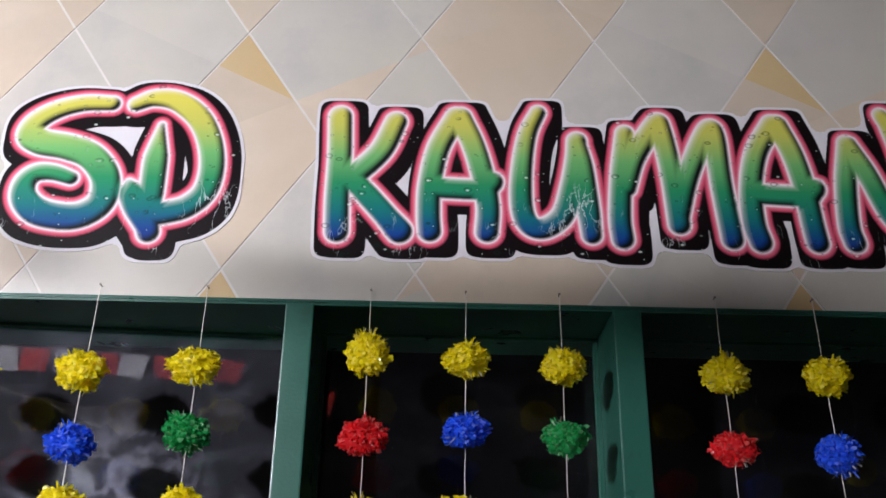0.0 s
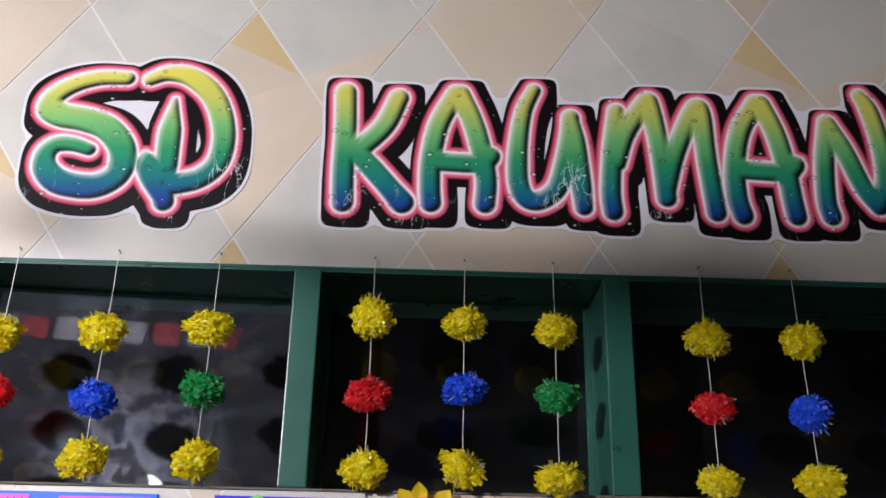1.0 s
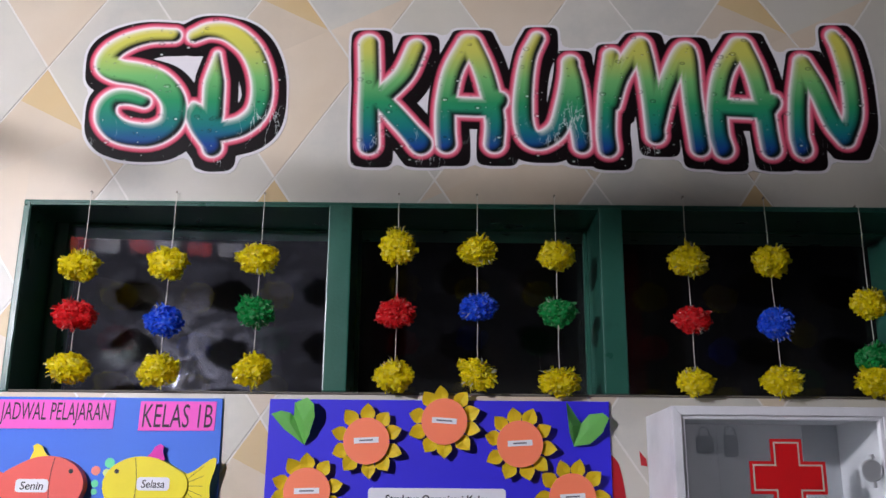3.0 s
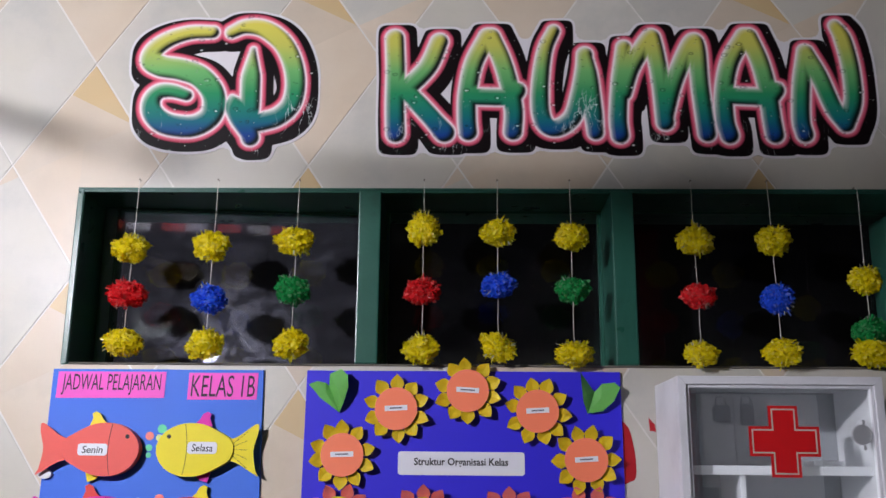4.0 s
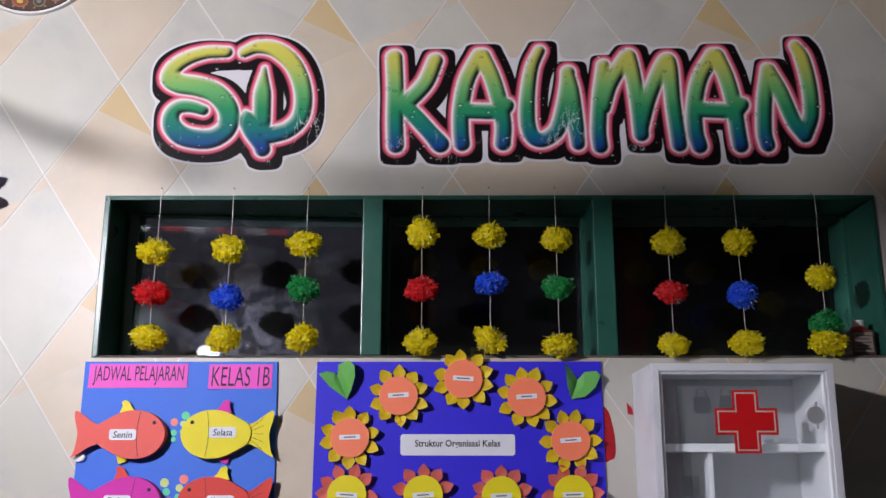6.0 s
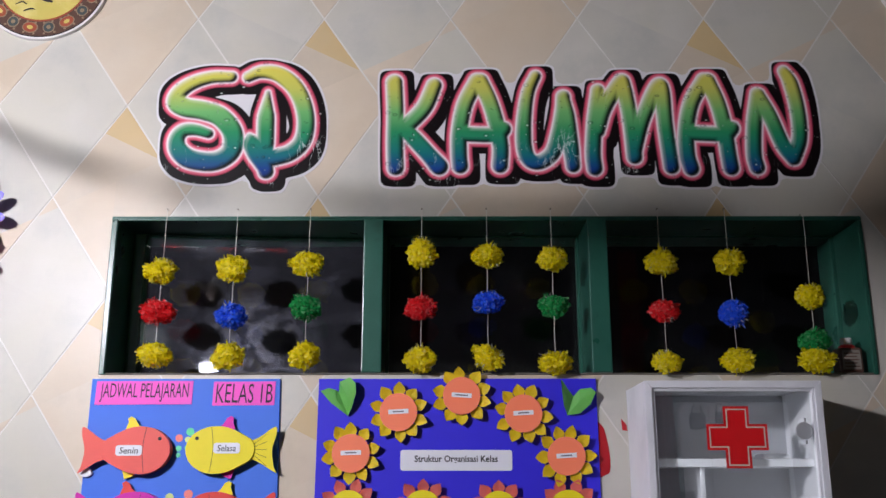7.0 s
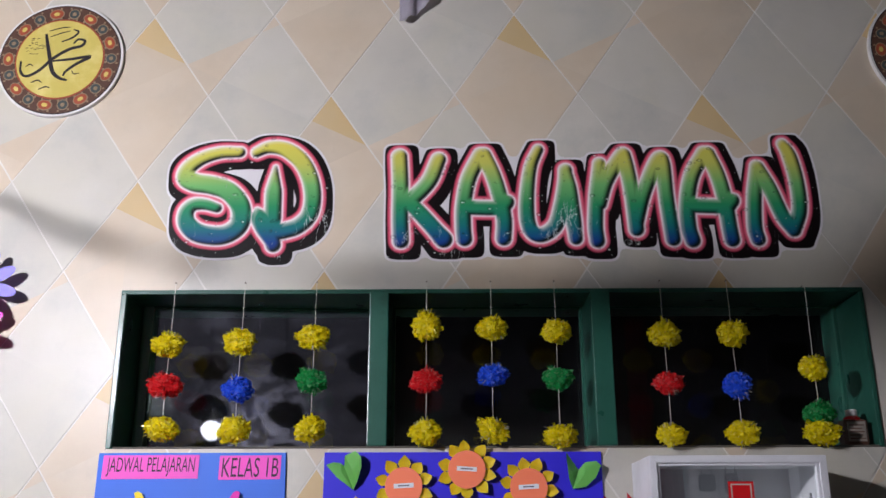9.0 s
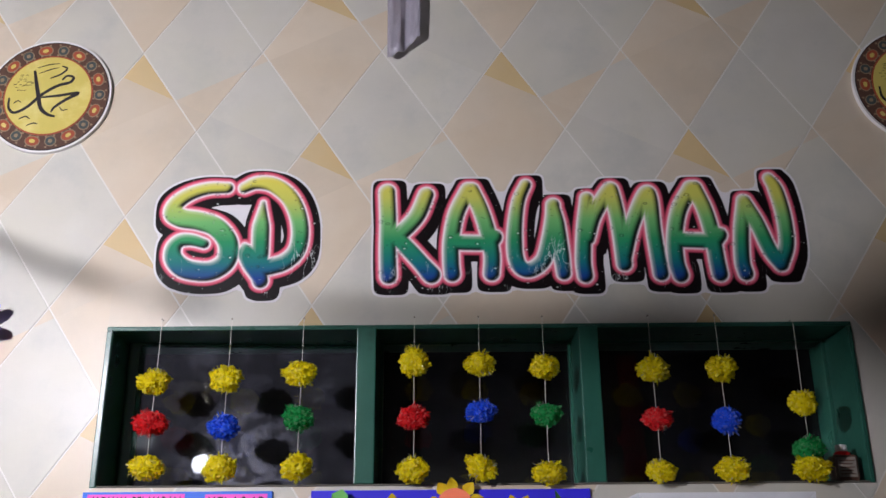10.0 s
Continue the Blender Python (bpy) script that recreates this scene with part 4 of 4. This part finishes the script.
# ---- round wall medallions ----
def medallion(cx, cz, label):
    m = thing("wall_medallion", (cx, 0, cz), label, "wall plaque", group="round wall medallions")
    part("base", plate(disc(0, 0, 0.1350, 0.1350, 72), -0.0005, -0.010, 0.0012), MEDAL_WHITE, m, "white foam disc")
    part("rim_line", plate(disc(0, 0, 0.1305, 0.1305, 64), -0.010, -0.0106), INK, m)
    part("ring", plate(disc(0, 0, 0.1285, 0.1285, 64), -0.010, -0.0112), MEDAL_BROWN, m, "dark brown patterned ring")
    for k in range(18):
        a = 2 * math.pi * k / 18
        x, z = 0.1105 * math.cos(a), 0.1105 * math.sin(a)
        mat = MEDAL_RUST if k % 2 else MEDAL_SLATE
        gem = part("ornament", plate(disc(x, z, 0.0125, 0.0165 if k % 2 else 0.0125, 20, a), -0.0112, -0.0118), MEDAL_CREAM, m)
        part("ornament_centre", plate(disc(x, z, 0.0105, 0.0145 if k % 2 else 0.0105, 18, a), -0.0118, -0.0122), mat, gem)
        part("ornament_dot", plate(disc(x, z, 0.0045, 0.0065 if k % 2 else 0.0045, 12, a), -0.0122, -0.0125), MEDAL_GOLD if k % 2 else MEDAL_CREAM, gem)
    bm = bmesh.new()
    for k in range(72):
        a = 2 * math.pi * (k // 2 + 0.5) / 36
        r = 0.1235 if k % 2 else 0.0990
        bm.faces.new([bm.verts.new((r * math.cos(a) + u, -0.0116, r * math.sin(a) + w)) for u, w in ((-0.0022, -0.0022), (0.0022, -0.0022), (0.0022, 0.0022), (-0.0022, 0.0022))])
    tagged(part("ring_dots", bm, MEDAL_CREAM, m), kind="stuff")
    part("inner_ring", plate(disc(0, 0, 0.0960, 0.0960, 56), -0.0112, -0.0121), MEDAL_RUST, m)
    part("gold_field", plate(disc(0, 0, 0.0925, 0.0925, 56), -0.0121, -0.0128), MEDAL_GOLD, m, "pale gold centre")
    # brush strokes, as plain curved bars
    for order, (line, w) in enumerate((([(-0.036, 0.060), (-0.030, 0.035), (-0.022, 0.005), (-0.012, -0.030), (0.004, -0.046), (0.022, -0.052)], 0.0055),
                    ([(-0.082, -0.006), (-0.080, -0.030), (-0.066, -0.042), (-0.040, -0.028), (-0.014, 0.000), (0.018, 0.022), (0.044, 0.030), (0.050, 0.042), (0.036, 0.046), (0.026, 0.036)], 0.0045),
                    ([(-0.014, -0.006), (0.024, -0.002), (0.066, 0.004), (0.040, -0.012), (0.018, -0.030), (0.012, -0.042)], 0.0045),
                    ([(0.000, 0.040), (0.022, 0.050), (0.034, 0.064), (0.022, 0.070)], 0.0028), ([(-0.030, 0.066), (-0.004, 0.074), (0.016, 0.076)], 0.0016),
                    ([(-0.026, 0.052), (0.000, 0.062), (0.016, 0.066)], 0.0016), ([(-0.070, -0.020), (-0.062, -0.014), (-0.054, -0.018)], 0.0016),
                    ([(-0.054, -0.058), (-0.040, -0.052), (-0.030, -0.058)], 0.0020), ([(-0.036, -0.074), (-0.022, -0.068), (-0.012, -0.070)], 0.0020),
                    ([(0.030, -0.030), (0.036, -0.038), (0.048, -0.036)], 0.0016))):
        pts = smooth_line(line, 5)
        left, right = [], []
        for i, p in enumerate(pts):
            d = pts[min(i + 1, len(pts) - 1)] - pts[max(i - 1, 0)]
            d = d / max(np.linalg.norm(d), 1e-9)
            k = 0.82 * w * (0.35 + 0.65 * math.sin(math.pi * (0.12 + 0.8 * i / (len(pts) - 1))))
            left.append((p[0] - d[1] * k, p[1] + d[0] * k))
            right.append((p[0] + d[1] * k, p[1] - d[0] * k))
        bm = bmesh.new()
        a = [bm.verts.new((x, -0.0132 - 0.0002 * order, z)) for x, z in left]
        b = [bm.verts.new((x, -0.0132 - 0.0002 * order, z)) for x, z in right]
        for i in range(len(a) - 1):
            bm.faces.new((a[i], a[i + 1], b[i + 1], b[i]))
        part("brush_bar", bm, INK, m)
    rng = random.Random(5)
    bm = bmesh.new()
    for k in range(26):
        a, r = rng.uniform(0, 6.28), 0.022 * math.sqrt(rng.random())
        x, z = -0.057 + r * math.cos(a), 0.030 + 0.9 * r * math.sin(a)
        bm.faces.new([bm.verts.new((x + u, -0.0132, z + w)) for u, w in ((-0.003, -0.0006), (0.003, 0.0), (0.003, 0.0012), (-0.003, 0.0006))])
    part("small_bars", bm, INK, m)
    return m


medallion(-0.8955, 2.563, "round medallion with gold centre and brown ornamented ring on wallpaper")
medallion(0.9690, 2.572, "round medallion with dark gold centre and brown ornamented ring")


# ---- paper flowers by the wall's edge ----
def paper_flower(cx, cz, radius, mat, centre_mat, label, turn):
    f = thing("paper_flower", (cx, 0, cz), label, "paper decoration", group="paper flowers")
    for k in range(9):
        a = radians(turn + 40 * k)
        ux, uz = math.cos(a), math.sin(a)
        outline = []
        for s in range(16):
            b = 2 * math.pi * s / 16
            r, q = radius * (0.62 + 0.38 * math.cos(b)), radius * 0.17 * math.sin(b)
            outline.append((ux * r - uz * q, uz * r + ux * q))
        part("petal", plate(outline, -0.040 - 0.0004 * k, -0.0412 - 0.0004 * k), mat, f)
    part("centre", plate(disc(0, 0, radius * 0.35, radius * 0.35, 20), -0.0445, -0.049), centre_mat, f)
    part("stem", tube(bmesh.new(), [(0, -0.0005, 0), (0, -0.040, 0)], 0.012, 10), WHITE_CARD, f)
    return f


paper_flower(-0.9780, 2.052, 0.075, LILAC_CARD, PINK_CARD, "lilac cut-paper flower standing off the wall", -12)
paper_flower(-0.9900, 1.968, 0.072, PINK_CARD, YELLOW_CARD, "pink cut-paper flower standing off the wall", 22)
paper_flower(-1.0150, 1.885, 0.072, LILAC_CARD, PINK_CARD, "lilac cut-paper flower standing off the wall", 5)

# ---- plastic strip hanging from the ceiling ----
bm = bmesh.new()
grid = []
for i in range(15):
    u = i / 14
    row = []
    for j in range(26):
        v = j / 25
        low = 2.641 + 0.052 * max(0.0, (u - 0.12) / 0.88) + 0.03 * max(0.0, 0.12 - u)
        z = ROOM_TOP - (ROOM_TOP - low) * v
        x = -0.1745 + 0.083 * u + 0.012 * v * (0.6 - u)
        y = -0.020 - 0.008 * math.sin(u * 9.5 + 0.6 * math.sin(5 * v)) - 0.004 * math.sin(21 * u + 7 * v)
        row.append(bm.verts.new((x, y, z)))
    grid.append(row)
for a, b in zip(grid, grid[1:]):
    for j in range(25):
        bm.faces.new((a[j], b[j], b[j + 1], a[j + 1]))
bmesh.ops.solidify(bm, geom=list(bm.faces), thickness=0.0008)
tagged(link_mesh("plastic_strip", bm, PLASTIC_SHEET, smooth=True), "crumpled grey plastic strip hanging from the ceiling", "plastic strip")

# ---- bunting across the room, seen in the glass ----
bunting = thing("flag_bunting", (0, 0, 0), "string of small red and white flags across the classroom", "bunting")
part("string", tube(bmesh.new(), [(ROOM_L, -2.6, 2.86), (-2.3, -2.6, 2.71), (-1.8, -2.6, 2.675), (-1.3, -2.6, 2.662), (-0.8, -2.6, 2.662), (-0.35, -2.6, 2.68), (-0.12, -2.6, 2.86), (0.05, -2.6, ROOM_TOP)], 0.0015, 6), STRING, bunting)
for k in range(14):
    x = -2.30 + 0.135 * k
    z = 2.662 + 0.04 * max(0.0, (-1.5 - x) / 0.8) ** 2
    lean = 0.02 * math.sin(k * 2.3)
    part("flag", plate([(x, z), (x + 0.115, z), (x + 0.11 + lean, z - 0.10), (x + 0.006 + lean, z - 0.095)], -2.6, -2.6008), RED_CARD if k % 2 else WHITE_CARD, bunting)

# ---- curtain and cupboard behind, seen in the cabinet glass ----
bm = bmesh.new()
last = None
for k in range(25):
    x = 0.925 + 0.13 * k / 24
    y = -3.2 + 0.025 * math.sin(k * 1.05)
    pair = [bm.verts.new((x + 0.05 * k / 24, y, 0.15)), bm.verts.new((x - 0.03 * k / 24, y, ROOM_TOP))]
    if last:
        bm.faces.new((last[0], pair[0], pair[1], last[1]))
    last = pair
bmesh.ops.solidify(bm, geom=list(bm.faces), thickness=0.003)
tagged(link_mesh("curtain", bm, CURTAIN, smooth=True), "dark red cloth curtain hanging in folds from ceiling", "curtain")
cupboard = thing("cupboard", (0, 0, 0), "tall pale grey cupboard standing beside the red curtain", "cupboard")
part("body", boxed((1.02, -3.75, 0.0), (1.64, -3.24, 1.95), 0.004), WHITE, cupboard)
for x0, x1, kx in ((1.025, 1.238, 1.105), (1.242, 1.635, 1.275)):
    leaf = part("door", boxed((x0, -3.239, 0.06), (x1, -3.222, 1.93), 0.003), WHITE, cupboard)
    if kx < 1.2:
        lock = part("lock_case", boxed((kx - 0.04, -3.222, 1.36), (kx + 0.04, -3.205, 1.52), 0.008), INK, leaf, "black lock case")
        for dx in (-0.028, 0.018):
            part("knob", lathe(bmesh.new(), (kx + dx, -3.205, 1.41), [(0.006, 0.0), (0.006, 0.010), (0.016, 0.018), (0.020, 0.030), (0.014, 0.042), (0.004, 0.046)], "y", 18), CHROME, leaf, "round chrome knob", smooth=True)
    else:
        part("knob", lathe(bmesh.new(), (kx, -3.222, 1.05), [(0.008, 0.0), (0.007, 0.012), (0.014, 0.018), (0.012, 0.028)], "y", 16), CHROME, leaf)
for x0, x1, z0, z1 in ((1.135, 1.215, 1.815, 1.925), (1.262, 1.325, 1.80, 1.93)):
    bag = thing("bag", (0, 0, 0), "small black bag hanging on the pale cupboard door", "bag", group="bags on the cupboard")
    part("pouch", boxed((x0, -3.215, z0), (x1, -3.170, z1 - 0.03), 0.016), INK, bag)
    mid = (x0 + x1) / 2
    part("strap", tube(bmesh.new(), [(mid - 0.025, -3.19, z1 - 0.032), (mid - 0.02, -3.20, z1), (mid, -3.217, z1 + 0.012), (mid + 0.02, -3.20, z1), (mid + 0.025, -3.19, z1 - 0.032)], 0.004, 8), INK, bag)

# ---- the lamp ----
lamp = thing("pendant_lamp", BULB, "bare round white bulb hanging on a cord from ceiling", "lamp")
part("bulb", lathe(bmesh.new(), (0, 0, 0), [(0.006, -0.036), (0.020, -0.030), (0.032, -0.016), (0.036, 0.0), (0.032, 0.016), (0.022, 0.030), (0.014, 0.042)], "z", 24), BULB_GLOW, lamp, "glowing white bulb", smooth=True)
part("socket", lathe(bmesh.new(), (0, 0, 0.0425), [(0.016, 0.0), (0.018, 0.004), (0.018, 0.035), (0.010, 0.045)], "z", 20), WHITE, lamp)
part("cord", tube(bmesh.new(), [(0, 0, 0.087), (0, 0, ROOM_TOP - BULB[2])], 0.003, 8), INK, lamp)

far = thing("wall_lamp", (-1.09, -5.3, 2.183), "small white bulb on a bracket at the back of the room", "lamp")
part("bulb", lathe(bmesh.new(), (0, 0, 0), [(0.010, -0.085), (0.060, -0.068), (0.086, -0.020), (0.086, 0.015), (0.050, 0.050), (0.018, 0.056)], "z", 24), FAR_GLOW, far, "glowing white bulb", smooth=True)
part("socket", lathe(bmesh.new(), (0, 0, 0.056), [(0.020, 0.0), (0.022, 0.004), (0.022, 0.040), (0.012, 0.050)], "z", 20), WHITE, far)
part("bracket", tube(bmesh.new(), [(0, 0, 0.105), (0, 0, 0.14), (0, -0.05, 0.16), (0, ROOM_BACK + 5.3, 0.16)], 0.008, 8), WHITE, far)
# unseen shape between bulb and wall, added to cast the soft shade band
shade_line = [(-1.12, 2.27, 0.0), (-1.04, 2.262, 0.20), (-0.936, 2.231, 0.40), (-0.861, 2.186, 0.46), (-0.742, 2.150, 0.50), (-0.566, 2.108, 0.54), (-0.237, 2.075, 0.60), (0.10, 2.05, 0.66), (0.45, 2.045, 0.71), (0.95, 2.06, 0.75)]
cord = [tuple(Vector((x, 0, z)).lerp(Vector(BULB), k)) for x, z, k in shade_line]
tagged(link_mesh("shade_caster", tube(bmesh.new(), cord, [0.003, 0.004, 0.006, 0.0075, 0.0085, 0.010, 0.011, 0.014, 0.029, 0.052], 10), STRING, smooth=True), "unseen tapering tube added to cast a soft shade band on wall", "garland")

# ---- wallpaper pieces ----
NODE, STEP_X, STEP_Z = (-0.3115, 2.478), 0.1308, 0.1930
BIG_S, BIG_T = 0.4918, 0.386
RX, RZ = NODE[0] + 0.61 * STEP_X, NODE[1] - 0.61 * STEP_Z


def clip(poly, a, b, c):
    """The side of a convex outline where a*x + b*z >= c."""
    out = []
    for p, q in zip(poly, poly[1:] + poly[:1]):
        dp, dq = a * p[0] + b * p[1] - c, a * q[0] + b * q[1] - c
        if dp >= 0:
            out.append(p)
        if dp * dq < 0:
            k = dp / (dp - dq)
            out.append((p[0] + k * (q[0] - p[0]), p[1] + k * (q[1] - p[1])))
    return out


def area(poly):
    return 0.5 * abs(sum(p[0] * q[1] - q[0] * p[1] for p, q in zip(poly, poly[1:] + poly[:1]))) if len(poly) > 2 else 0.0


def split(polys, a, b, period):
    done = []
    for poly in polys:
        values = [(a * x + b * z) / period for x, z in poly]
        for k in range(math.floor(min(values)), math.ceil(max(values)) + 1):
            piece = clip(clip(poly, a, b, k * period), -a, -b, -(k + 1) * period)
            if area(piece) > 1e-5:
                done.append(piece)
    return done


PAPER = (-1.75, 1.75, 1.15, 3.13)
for m_ in range(-14, 15):
    for n_ in range(-14, 15):
        top = (NODE[0] + STEP_X * (m_ + n_), NODE[1] + STEP_Z * (m_ - n_))
        gap = 0.0017
        diamond = [(top[0], top[1] - gap * 1.8), (top[0] + STEP_X - gap * 1.2, top[1] - STEP_Z), (top[0], top[1] - 2 * STEP_Z + gap * 1.8), (top[0] - STEP_X + gap * 1.2, top[1] - STEP_Z)]
        for a, b, c in ((1, 0, PAPER[0]), (-1, 0, -PAPER[1]), (0, 1, PAPER[2]), (0, -1, -PAPER[3])):
            diamond = clip(diamond, a, b, c) if diamond else diamond
        if area(diamond) < 1e-4:
            continue
        local = [(x - RX, z - RZ) for x, z in diamond]
        facets = split(split([local], -BIG_S, 1, BIG_T), BIG_S, 1, BIG_T)
        largest = max(area(f) for f in facets)
        for f in facets:
            poly = [(x + RX, z + RZ) for x, z in f]
            cx, cz = sum(p[0] for p in poly) / len(poly), sum(p[1] for p in poly) / len(poly)
            if (m_ + n_) % 3 == 0:
                mat = OCHRE if math.hypot(cx - top[0], cz - top[1] + 0.06) < 0.055 else (BEIGE if area(f) > 0.4 * largest else GREY)
            else:
                mat = GREY if area(f) > 0.55 * largest else BEIGE
            inside = clip(clip(clip(clip(poly, 1, 0, WX0), -1, 0, -WX1) or [(9, 9)], 0, 1, WZ0) or [(9, 9)], 0, -1, -WZ1)
            rest = [poly]
            if area(inside) > 1e-7:
                mid = clip(clip(poly, 1, 0, WX0), -1, 0, -WX1)
                rest = [clip(poly, -1, 0, -WX0), clip(poly, 1, 0, WX1), clip(mid, 0, 1, WZ1) if mid else [], clip(mid, 0, -1, -WZ0) if mid else []]
            for q in rest:
                if len(q) > 2 and area(q) > 2e-5:
                    me = bpy.data.meshes.new("paper_facet")
                    k = len(q)
                    me.from_pydata([(x, 0.0, z) for x, z in q] + [(x, FACE, z) for x, z in q], [], [list(range(k))] + [[i, i + k, (i + 1) % k + k, (i + 1) % k] for i in range(k)])
                    me.materials.append(mat)
                    ob = new("paper_facet", me)
                    ob.parent = wall
